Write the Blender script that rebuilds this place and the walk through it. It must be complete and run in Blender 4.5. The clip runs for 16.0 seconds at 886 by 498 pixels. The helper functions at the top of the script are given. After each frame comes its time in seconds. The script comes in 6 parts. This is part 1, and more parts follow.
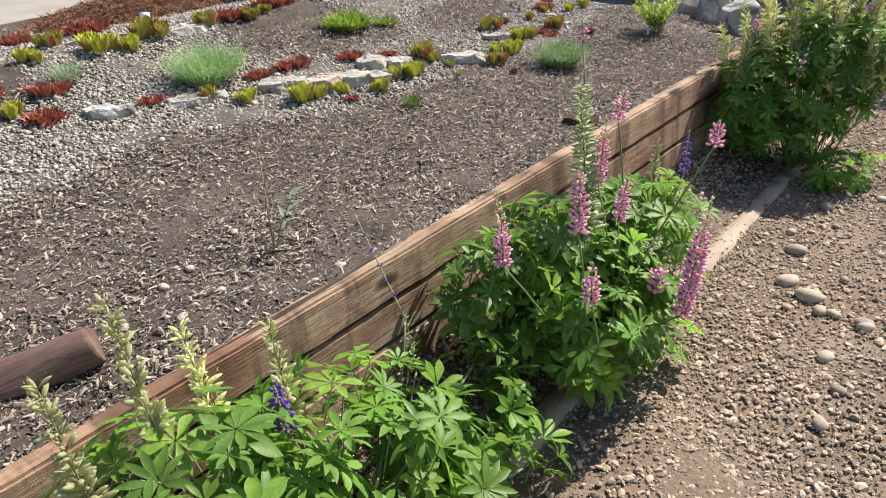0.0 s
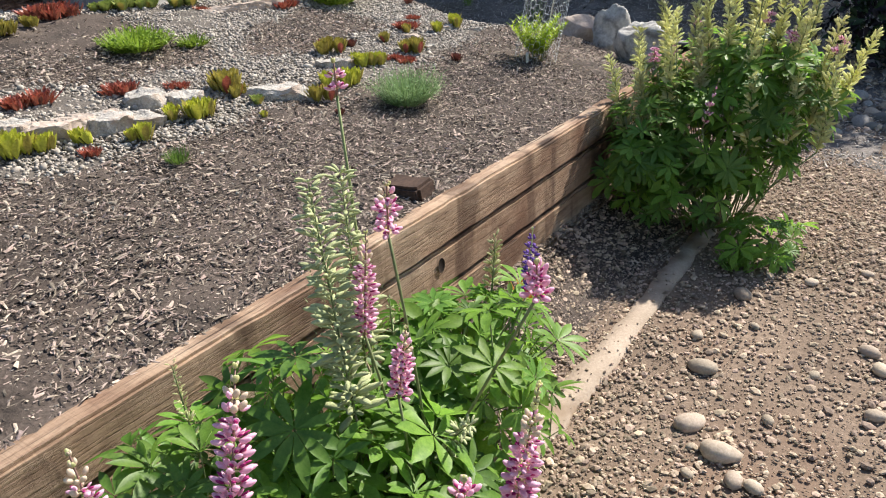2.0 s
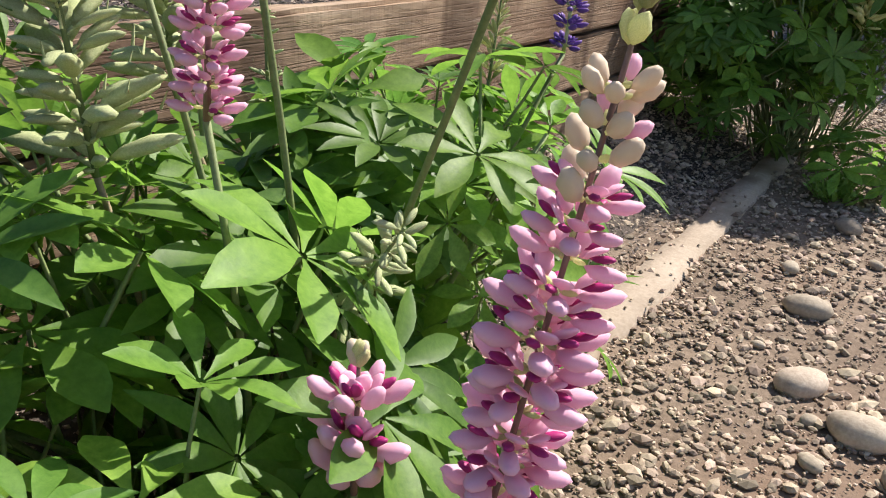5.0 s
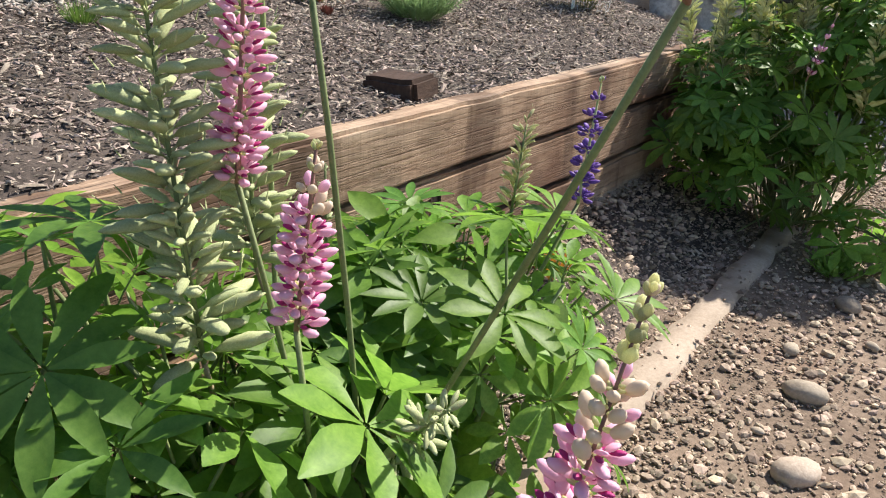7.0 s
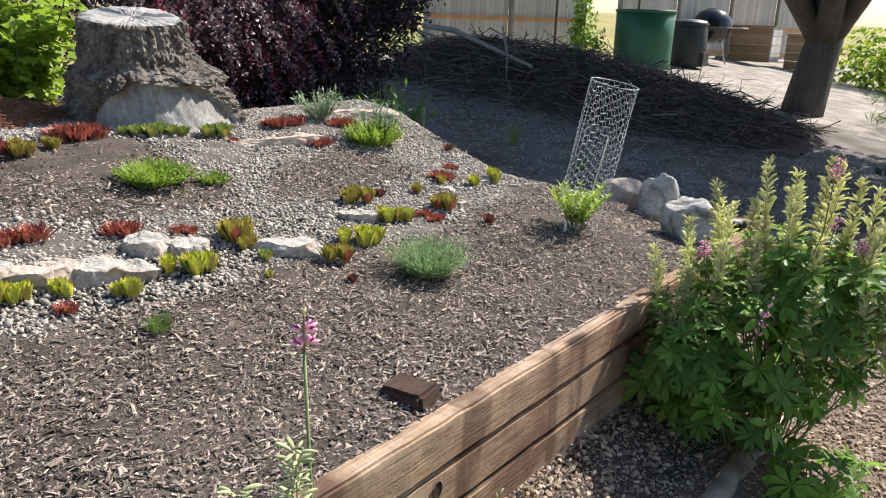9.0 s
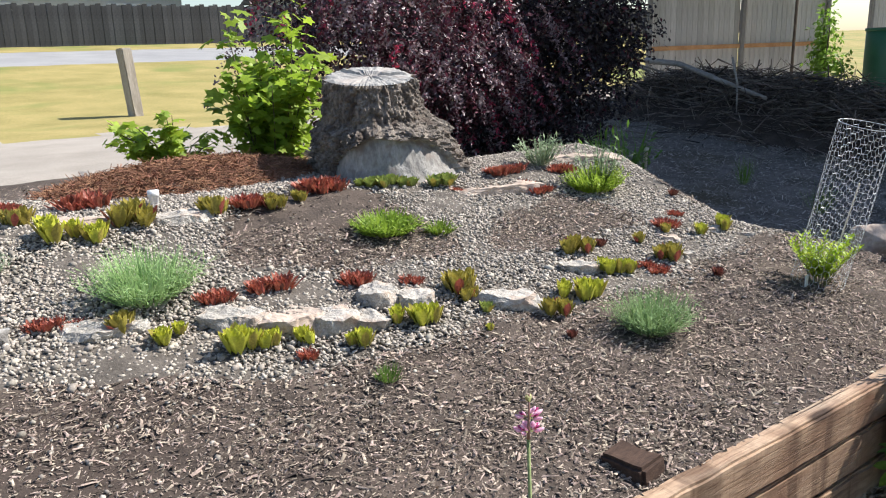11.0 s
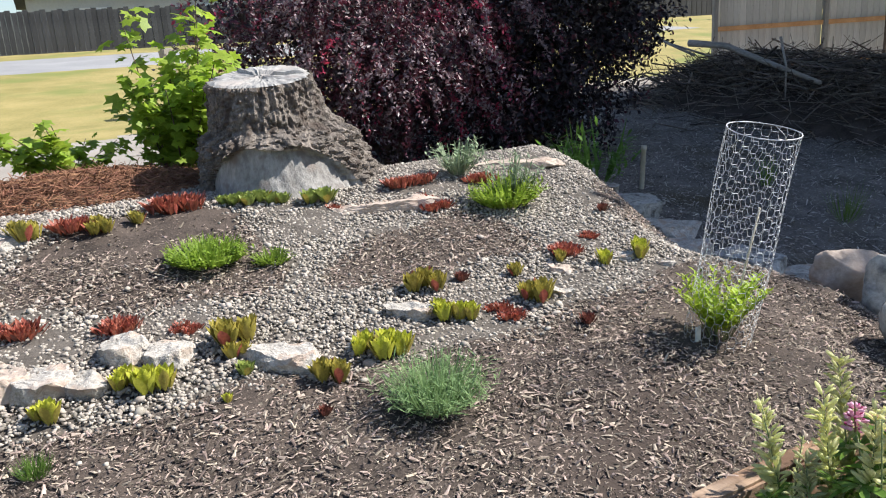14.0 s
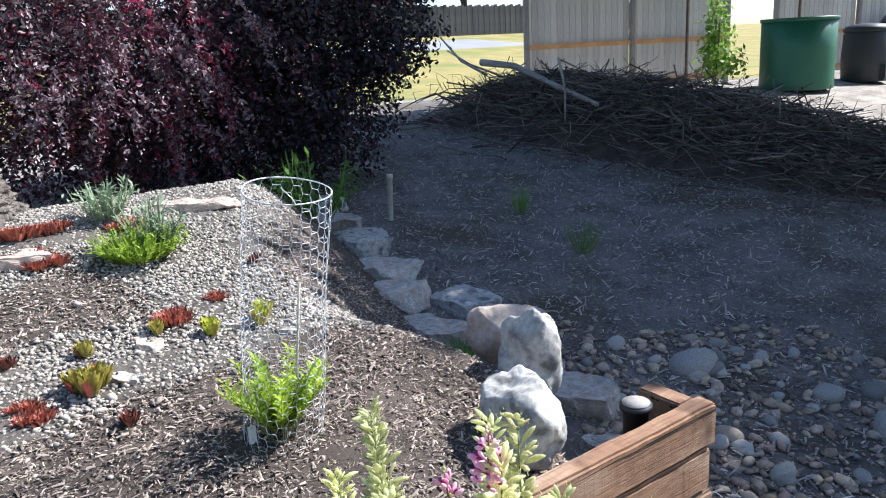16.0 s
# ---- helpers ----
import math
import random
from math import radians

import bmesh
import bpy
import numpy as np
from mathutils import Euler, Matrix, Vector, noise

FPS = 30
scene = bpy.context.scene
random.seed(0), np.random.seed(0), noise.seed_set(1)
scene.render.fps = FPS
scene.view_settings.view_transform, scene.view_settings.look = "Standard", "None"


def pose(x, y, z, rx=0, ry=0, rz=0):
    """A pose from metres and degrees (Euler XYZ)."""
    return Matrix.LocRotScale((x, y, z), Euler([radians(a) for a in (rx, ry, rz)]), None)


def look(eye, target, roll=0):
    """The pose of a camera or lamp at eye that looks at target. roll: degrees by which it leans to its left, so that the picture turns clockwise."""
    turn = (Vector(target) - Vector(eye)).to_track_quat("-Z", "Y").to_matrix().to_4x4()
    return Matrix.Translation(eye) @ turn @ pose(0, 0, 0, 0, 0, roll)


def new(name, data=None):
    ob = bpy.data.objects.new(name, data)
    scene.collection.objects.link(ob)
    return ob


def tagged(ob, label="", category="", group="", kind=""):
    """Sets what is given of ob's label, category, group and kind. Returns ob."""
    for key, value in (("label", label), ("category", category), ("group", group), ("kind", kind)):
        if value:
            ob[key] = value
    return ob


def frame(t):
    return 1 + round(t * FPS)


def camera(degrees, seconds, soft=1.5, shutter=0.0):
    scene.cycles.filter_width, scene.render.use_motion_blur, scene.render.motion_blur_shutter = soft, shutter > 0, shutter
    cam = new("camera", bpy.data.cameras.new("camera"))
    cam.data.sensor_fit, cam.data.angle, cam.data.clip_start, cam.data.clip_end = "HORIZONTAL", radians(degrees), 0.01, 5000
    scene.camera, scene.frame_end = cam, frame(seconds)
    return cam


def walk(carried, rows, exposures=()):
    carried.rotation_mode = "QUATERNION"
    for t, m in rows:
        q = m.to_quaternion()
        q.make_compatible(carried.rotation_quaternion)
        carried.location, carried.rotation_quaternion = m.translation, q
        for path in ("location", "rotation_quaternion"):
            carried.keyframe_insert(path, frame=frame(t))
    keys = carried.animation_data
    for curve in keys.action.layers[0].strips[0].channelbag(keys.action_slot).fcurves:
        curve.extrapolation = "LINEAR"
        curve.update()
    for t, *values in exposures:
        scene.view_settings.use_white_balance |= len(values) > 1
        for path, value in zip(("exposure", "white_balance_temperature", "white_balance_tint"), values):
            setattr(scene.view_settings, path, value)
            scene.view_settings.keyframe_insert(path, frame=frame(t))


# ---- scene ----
cam = camera(60.5, 16.0, soft=1.1)
PATH = [
    (0, (1.8, -3.424, 1.881), (0.616, -2.067, 1.011), -5.2),
    (0.5, (1.769, -3.048, 1.849), (0.686, -1.608, 0.98), -5.2),
    (1, (1.688, -2.685, 1.813), (0.66, -1.204, 0.946), -4.9),
    (1.5, (1.577, -2.416, 1.762), (0.562, -0.916, 0.913), -4.1),
    (2, (1.496, -2.097, 1.686), (0.446, -0.624, 0.835), -3.3),
    (2.5, (1.373, -1.706, 1.572), (0.225, -0.318, 0.703), -2.7),
    (3, (1.154, -1.477, 1.285), (0.078, -0.134, 0.267), -1.9),
    (3.5, (1.121, -1.384, 0.945), (0.092, 0.013, -0.049), -0.1),
    (4, (1.099, -1.354, 0.846), (0.094, 0.106, -0.082), 2.0),
    (4.2, (1.09, -1.358, 0.842), (0.081, 0.118, -0.055), 2.4),
    (6.3, (1.082, -1.481, 0.86), (0.003, -0.001, 0.056), 2.7),
    (6.5, (1.089, -1.482, 0.905), (0.008, -0.004, 0.101), 2.8),
    (7, (1.103, -1.492, 1.053), (0.02, 0.0, 0.278), 2.8),
    (7.5, (1.136, -1.51, 1.317), (0.067, 0.011, 0.58), 2.8),
    (8, (1.198, -1.478, 1.541), (0.092, 0.046, 0.868), 1.8),
    (8.5, (1.243, -1.576, 1.786), (0.161, -0.012, 1.165), 2.9),
    (9, (1.288, -1.673, 1.858), (0.109, -0.167, 1.274), 1.8),
    (9.5, (1.267, -1.739, 1.911), (-0.064, -0.358, 1.344), 0.7),
    (10, (1.24, -1.797, 1.95), (-0.222, -0.549, 1.401), -0.8),
    (10.2, (1.24, -1.806, 1.951), (-0.257, -0.597, 1.406), -1.1),
    (12.3, (1.294, -1.087, 1.93), (-0.366, -0.066, 1.482), -2.8),
    (12.5, (1.297, -0.986, 1.922), (-0.376, 0.013, 1.471), -2.9),
    (13, (1.314, -0.726, 1.932), (-0.393, 0.209, 1.471), -3.2),
    (13.5, (1.297, -0.498, 1.899), (-0.43, 0.384, 1.411), -3.6),
    (14, (1.33, -0.12, 1.91), (-0.398, 0.745, 1.395), -3.9),
    (14.5, (1.386, 0.215, 1.898), (-0.326, 1.093, 1.355), -4.3),
    (15, (1.394, 0.596, 1.902), (-0.28, 1.534, 1.34), -4.4),
    (15.5, (1.386, 0.882, 1.916), (-0.242, 1.905, 1.366), -4.0),
    (16, (1.446, 1.217, 1.91), (-0.119, 2.355, 1.405), -3.1),
]
walk(cam, [(t, look(eye, target, roll)) for t, eye, target, roll in PATH], [(0.0, 0.88, 6450, 10), (2.0, 0.89, 6400, 10), (3.0, 0.80, 6400, 10), (4.2, 0.85, 6400, 10), (6.5, 0.94, 6400, 10), (8.0, 0.95, 6350, 10), (10.0, 0.93, 6250, 10), (13.5, 0.88, 6150, 10), (15.0, 1.0, 6000, 10), (16.0, 1.18, 5650, 10)])

# ---------------------------------------------------------------- light
SUN_EL, SUN_AZ = 46.0, 15.0            # degrees; azimuth from +y towards +x
world = bpy.data.worlds.new("world")
scene.world = world
world.use_nodes = True
wn = world.node_tree
sky = wn.nodes.new("ShaderNodeTexSky")
sky.sky_type = "NISHITA"
sky.sun_disc = False
sky.sun_elevation = radians(SUN_EL)
sky.sun_rotation = radians(SUN_AZ)
wn.nodes["Background"].inputs["Strength"].default_value = 0.092
wn.links.new(sky.outputs["Color"], wn.nodes["Background"].inputs["Color"])
sun_data = bpy.data.lights.new("sun", "SUN")
sun_data.energy = 5.0
sun_data.angle = radians(0.55)
sun_data.color = (1.0, 0.93, 0.83)
sun = new("sun", sun_data)
sd = Vector((math.sin(radians(SUN_AZ)) * math.cos(radians(SUN_EL)), math.cos(radians(SUN_AZ)) * math.cos(radians(SUN_EL)), math.sin(radians(SUN_EL))))
sun.matrix_world = look(sd * 30, (0, 0, 0))


# ---------------------------------------------------------------- materials
def material(name, a, b, scale=8.0, rough=0.8, bump=0.3, fine=60.0, c=None, spots=0.0, random_mix=0.0, spec=0.3, metal=0.0, trans=0.0, stretch=None, island=False, bump_dist=0.01):
    """Two colours mixed by noise at two scales, optional third colour in patches, relief, and a shift from piece to piece."""
    m = bpy.data.materials.new(name)
    m.use_nodes = True
    n, l = m.node_tree.nodes, m.node_tree.links
    bs = n["Principled BSDF"]
    tc = n.new("ShaderNodeTexCoord")
    mp = n.new("ShaderNodeMapping")
    l.new(tc.outputs["Object"], mp.inputs["Vector"])
    if stretch:
        mp.inputs["Scale"].default_value = stretch
    big = n.new("ShaderNodeTexNoise")
    big.inputs["Scale"].default_value = scale
    big.inputs["Detail"].default_value = 5
    l.new(mp.outputs[0], big.inputs["Vector"])
    small = n.new("ShaderNodeTexNoise")
    small.inputs["Scale"].default_value = fine
    small.inputs["Detail"].default_value = 6
    small.inputs["Roughness"].default_value = 0.7
    l.new(mp.outputs[0], small.inputs["Vector"])
    add = n.new("ShaderNodeMath")
    add.operation = "MULTIPLY_ADD"
    l.new(small.outputs["Fac"], add.inputs[0])
    add.inputs[1].default_value = 0.55
    half = n.new("ShaderNodeMath")
    half.operation = "MULTIPLY"
    half.inputs[1].default_value = 0.45
    l.new(big.outputs["Fac"], half.inputs[0])
    l.new(half.outputs[0], add.inputs[2])
    ramp = n.new("ShaderNodeValToRGB")
    ramp.color_ramp.elements[0].position, ramp.color_ramp.elements[1].position = 0.36, 0.64
    ramp.color_ramp.elements[0].color, ramp.color_ramp.elements[1].color = (*a, 1), (*b, 1)
    l.new(add.outputs[0], ramp.inputs["Fac"])
    out = ramp.outputs["Color"]
    if c:
        sp = n.new("ShaderNodeTexNoise")
        sp.inputs["Scale"].default_value = spots
        sp.inputs["Detail"].default_value = 3
        l.new(tc.outputs["Object"], sp.inputs["Vector"])
        r2 = n.new("ShaderNodeValToRGB")
        r2.color_ramp.elements[0].position, r2.color_ramp.elements[1].position = 0.52, 0.66
        l.new(sp.outputs["Fac"], r2.inputs["Fac"])
        mx = n.new("ShaderNodeMix")
        mx.data_type = "RGBA"
        l.new(r2.outputs["Color"], mx.inputs[0])
        l.new(out, mx.inputs[6])
        mx.inputs[7].default_value = (*c, 1)
        out = mx.outputs[2]
    if random_mix:
        if island:
            src = n.new("ShaderNodeNewGeometry").outputs["Random Per Island"]
        else:
            src = n.new("ShaderNodeObjectInfo").outputs["Random"]
        mr = n.new("ShaderNodeMapRange")
        mr.inputs[3].default_value, mr.inputs[4].default_value = 1 - random_mix, 1 + random_mix
        l.new(src, mr.inputs[0])
        hs = n.new("ShaderNodeHueSaturation")
        l.new(mr.outputs[0], hs.inputs["Value"])
        mh = n.new("ShaderNodeMapRange")
        mh.inputs[3].default_value, mh.inputs[4].default_value = 0.5 + 0.03 * random_mix, 0.5 - 0.03 * random_mix
        mm = n.new("ShaderNodeMath")
        mm.operation = "FRACT"
        m7 = n.new("ShaderNodeMath")
        m7.operation = "MULTIPLY"
        m7.inputs[1].default_value = 7.31
        l.new(src, m7.inputs[0])
        l.new(m7.outputs[0], mm.inputs[0])
        l.new(mm.outputs[0], mh.inputs[0])
        l.new(mh.outputs[0], hs.inputs["Hue"])
        l.new(out, hs.inputs["Color"])
        out = hs.outputs["Color"]
    l.new(out, bs.inputs["Base Color"])
    bs.inputs["Roughness"].default_value = rough
    bs.inputs["Specular IOR Level"].default_value = spec
    bs.inputs["Metallic"].default_value = metal
    if bump:
        bp = n.new("ShaderNodeBump")
        bp.inputs["Strength"].default_value = bump
        bp.inputs["Distance"].default_value = bump_dist
        l.new(add.outputs[0], bp.inputs["Height"])
        l.new(bp.outputs[0], bs.inputs["Normal"])
    if trans:
        tr = n.new("ShaderNodeBsdfTranslucent")
        l.new(out, tr.inputs["Color"])
        ms = n.new("ShaderNodeMixShader")
        ms.inputs[0].default_value = trans
        l.new(bs.outputs[0], ms.inputs[1])
        l.new(tr.outputs[0], ms.inputs[2])
        l.new(ms.outputs[0], n["Material Output"].inputs["Surface"])
    return m


M_DIRT = material("dirt", (0.10, 0.071, 0.050), (0.27, 0.200, 0.147), 2.2, 0.95, 0.8, 55, c=(0.19, 0.13, 0.092), spots=1.3)
M_MULCH = material("mulch_soil", (0.026, 0.020, 0.0165), (0.12, 0.093, 0.076), 5, 0.95, 0.9, 70, c=(0.06, 0.045, 0.037), spots=1.2)
M_CHIP = material("mulch_chip", (0.15, 0.117, 0.095), (0.36, 0.29, 0.237), 20, 0.9, 0.2, 200, random_mix=0.85, island=True)
M_GRAVEL = material("pea_gravel", (0.225, 0.195, 0.164), (0.43, 0.388, 0.335), 30, 0.85, 0.1, 150, random_mix=0.42, island=True)
M_GRAVEL_BED = material("gravel_bed", (0.05, 0.043, 0.036), (0.15, 0.13, 0.112), 8, 0.95, 0.9, 80)
M_STONELET = material("path_gravel", (0.235, 0.175, 0.125), (0.44, 0.345, 0.262), 30, 0.9, 0.15, 150, random_mix=0.55, island=True)
M_TWIGLET = material("litter_twig", (0.17, 0.15, 0.13), (0.44, 0.395, 0.35), 20, 0.7, 0.1, 120, random_mix=0.8, island=True, spec=0.5)
M_COBBLE = material("cobble", (0.20, 0.19, 0.175), (0.40, 0.375, 0.34), 14, 0.8, 0.2, 120, random_mix=0.45)
M_PATH_STONE = material("path_stone", (0.27, 0.215, 0.16), (0.45, 0.375, 0.295), 14, 0.85, 0.25, 120, random_mix=0.3)
M_CONCRETE = material("concrete", (0.29, 0.225, 0.165), (0.45, 0.365, 0.285), 4, 0.9, 0.25, 90, c=(0.25, 0.185, 0.13), spots=5)
M_LAWN = material("dry_lawn", (0.19, 0.17, 0.05), (0.36, 0.29, 0.115), 0.9, 0.95, 0.5, 25, c=(0.17, 0.19, 0.05), spots=0.35)
M_DRIVE = material("gravel_drive", (0.24, 0.215, 0.185), (0.37, 0.335, 0.295), 1.5, 0.95, 0.4, 50)
M_ROAD = material("asphalt_road", (0.22, 0.22, 0.225), (0.31, 0.31, 0.31), 0.8, 0.9, 0.2, 40)
M_YARD = material("light_wood_chips", (0.10, 0.085, 0.072), (0.42, 0.37, 0.32), 2.5, 0.95, 1.0, 22)
M_LITTER = material("leaf_litter", (0.065, 0.058, 0.053), (0.24, 0.212, 0.192), 3, 0.95, 0.8, 45, c=(0.09, 0.075, 0.05), spots=0.8)


# ---------------------------------------------------------------- terrain
def smooth(a, b, v):
    v = np.clip((v - a) / (b - a), 0, 1)
    return v * v * (3 - 2 * v)


def ground_z(x, y):
    """Height of the open ground: level on the path, rising gently behind the bed."""
    x, y = np.asarray(x, float), np.asarray(y, float)
    soil = 0.17 * smooth(0.42, 0.02, x) * smooth(-0.02, 0.0, x) * smooth(3.6, 3.2, y)
    rise = 0.13 * np.clip(-x, 0, 7) + 0.086 * np.clip(-x - 15, 0, 21)
    return rise + soil - 0.09 * smooth(1.6, 3.5, y) * smooth(8, 5, y) * smooth(-3, 0, x)


def border_y(x):
    """The stone-edged end of the bed."""
    u = -np.asarray(x, float)
    return 3.08 + 0.30 * u


def bed_z(x, y):
    """Height of the mulched mound behind the timber wall."""
    x, y = np.asarray(x, float), np.asarray(y, float)
    u = np.clip(-x, 0, 8)
    top = 0.635 + 0.10 * u + 0.024 * u * u - 0.09 * smooth(2.2, 2.9, y) * smooth(1.4, 0.4, u)
    top = np.where(u > 2.9, 0.635 + 0.29 + 0.2018 + 0.02 * smooth(2.9, 3.3, u), top)
    edge = smooth(0.12, -0.32 - 0.75 * smooth(0.7, 1.7, u), y - border_y(x)) * smooth(6.2 - 2.1 * smooth(1.2, 1.9, y), 4.8 - 1.4 * smooth(1.2, 1.9, y), u)
    g = ground_z(x, y) - 0.05
    return g + (top - g) * edge


def height_noise(x, y, s, a):
    return np.array([noise.noise((float(p) * s, float(q) * s, 3.7)) for p, q in zip(np.ravel(x), np.ravel(y))]).reshape(np.shape(x)) * a


def sheet(name, xs, ys, zfun, pick, mats):
    """A grid over xs and ys with heights zfun(x, y); pick(x, y) names each face's material, or -1 for no face."""
    gx, gy = np.meshgrid(xs, ys, indexing="ij")
    z = zfun(gx, gy)
    nx, ny = len(xs), len(ys)
    verts = np.stack([gx.ravel(), gy.ravel(), z.ravel()], 1)
    i, j = np.meshgrid(np.arange(nx - 1), np.arange(ny - 1), indexing="ij")
    a = (i * ny + j).ravel()
    faces = np.stack([a, a + ny, a + ny + 1, a + 1], 1)
    cx = (gx[:-1, :-1] + gx[1:, 1:]).ravel() / 2
    cy = (gy[:-1, :-1] + gy[1:, 1:]).ravel() / 2
    which = pick(cx, cy)
    keep = which >= 0
    me = bpy.data.meshes.new(name)
    me.from_pydata(verts.tolist(), [], faces[keep].tolist())
    for m in mats:
        me.materials.append(m)
    me.polygons.foreach_set("material_index", which[keep].astype(np.int32))
    me.polygons.foreach_set("use_smooth", np.ones(int(keep.sum()), bool))
    return new(name, me)


def steps(*parts):
    out = []
    for a, b, d in parts:
        out.extend(np.arange(a, b, d))
    return np.array(sorted(set(np.round(out, 4))))


def pick_ground(x, y):
    w = np.zeros(len(x), int)                                     # 0 dirt path
    wob = np.sin(x * 3.1) * 0.12 + np.sin(y * 2.3 + x) * 0.15
    w[(y > 3.2 + wob) & (x < 1.2 + wob)] = 1                     # leaf litter
    w[(x < -0.02)] = 1
    w[(x > -0.05) & (x < 0.42) & (y < 3.3)] = 6                   # dark soil along the wall
    w[(y > 13.2 + 0.25 * x + wob * 3) & (x > -14)] = 2           # light chips
    w[(x < -5.6 + wob) & (y < 5.0 - 0.1 * x)] = 3                # gravel drive
    w[(x < -11.3 + wob) & (y < 5 - 0.9 * (x + 11))] = 4          # dry lawn
    w[(x < -12.5)] = 4
    w[(y > 17.5) & (x < -9)] = 4
    w[(x < -27) & (x > -33)] = 5                                 # road
    w[(x < -33)] = 4
    w[(y > 30)] = 4
    w[(x > 6)] = 4
    return w


xs = steps((-600, -60, 60), (-60, -15, 3), (-15, -6, 0.5), (-6, -0.5, 0.25), (-0.5, 2.4, 0.08), (2.4, 8, 0.4), (8, 60, 6), (60, 601, 60))
ys = steps((-600, -60, 60), (-60, -6, 4), (-6, -3, 0.3), (-3, 4, 0.1), (4, 20, 0.4), (20, 60, 3), (60, 601, 60))
ground = sheet("ground", xs, ys, lambda x, y: ground_z(x, y) + height_noise(x, y, 1.7, 0.012) - 0.006, pick_ground, [M_DIRT, M_LITTER, M_YARD, M_DRIVE, M_LAWN, M_ROAD, M_MULCH])
tagged(ground, "bare gravelly dirt path running into shaded leaf litter and dry lawn", "ground", kind="structure")


# gravel area of the bed: a rough oval ring of pea gravel, bare mulch pockets inside
def gravel_mask(x, y):
    wob = 0.16 * np.sin(x * 4.1 + 1) + 0.13 * np.sin(y * 3.3 + 2 * x) + 0.06 * np.sin(9 * y + 4 * x)
    front = -1.22 - 0.38 * smooth(0.1, -1.6, y) + wob * 0.5
    front = front - 0.15 * smooth(1.6, 3.0, y)
    g = (x < front) & (x > -4.0 + wob) & (y < border_y(x) - 0.75 + wob)
    p1 = ((x + 2.42 + wob) / 0.42) ** 2 + ((y - 0.15) / 0.62) ** 2 < 1
    p2 = ((x + 2.0 + wob) / 0.42) ** 2 + ((y - 1.45) / 0.60) ** 2 < 1
    p3 = ((x + 2.7 + wob) / 0.4) ** 2 + ((y + 2.3) / 0.8) ** 2 < 1
    return g & ~p1 & ~p2 & ~p3


def pick_bed(x, y):
    w = np.where(gravel_mask(x, y), 1, 0)
    w[(x > -0.055) | (y > border_y(x) + 0.12)] = -1
    w[(x < -6.1)] = -1
    return w


bed = sheet("mulch_bed", steps((-6.4, -3.2, 0.12), (-3.2, 0.0, 0.045)), steps((-7, -3, 0.12), (-3, 4.6, 0.045)),
            lambda x, y: bed_z(x, y) + height_noise(x, y, 3.1, 0.014) + height_noise(x, y, 13, 0.006), pick_bed, [M_MULCH, M_GRAVEL_BED])
tagged(bed, "mounded planting bed of dark bark mulch and pale pea gravel", "garden bed", kind="structure")
M_TIMBER = material("weathered_timber", (0.21, 0.13, 0.082), (0.47, 0.335, 0.225), 5, 0.85, 0.8, 42, c=(0.17, 0.095, 0.06), spots=2.6, stretch=(1.0, 0.24, 1.1), random_mix=0.12)


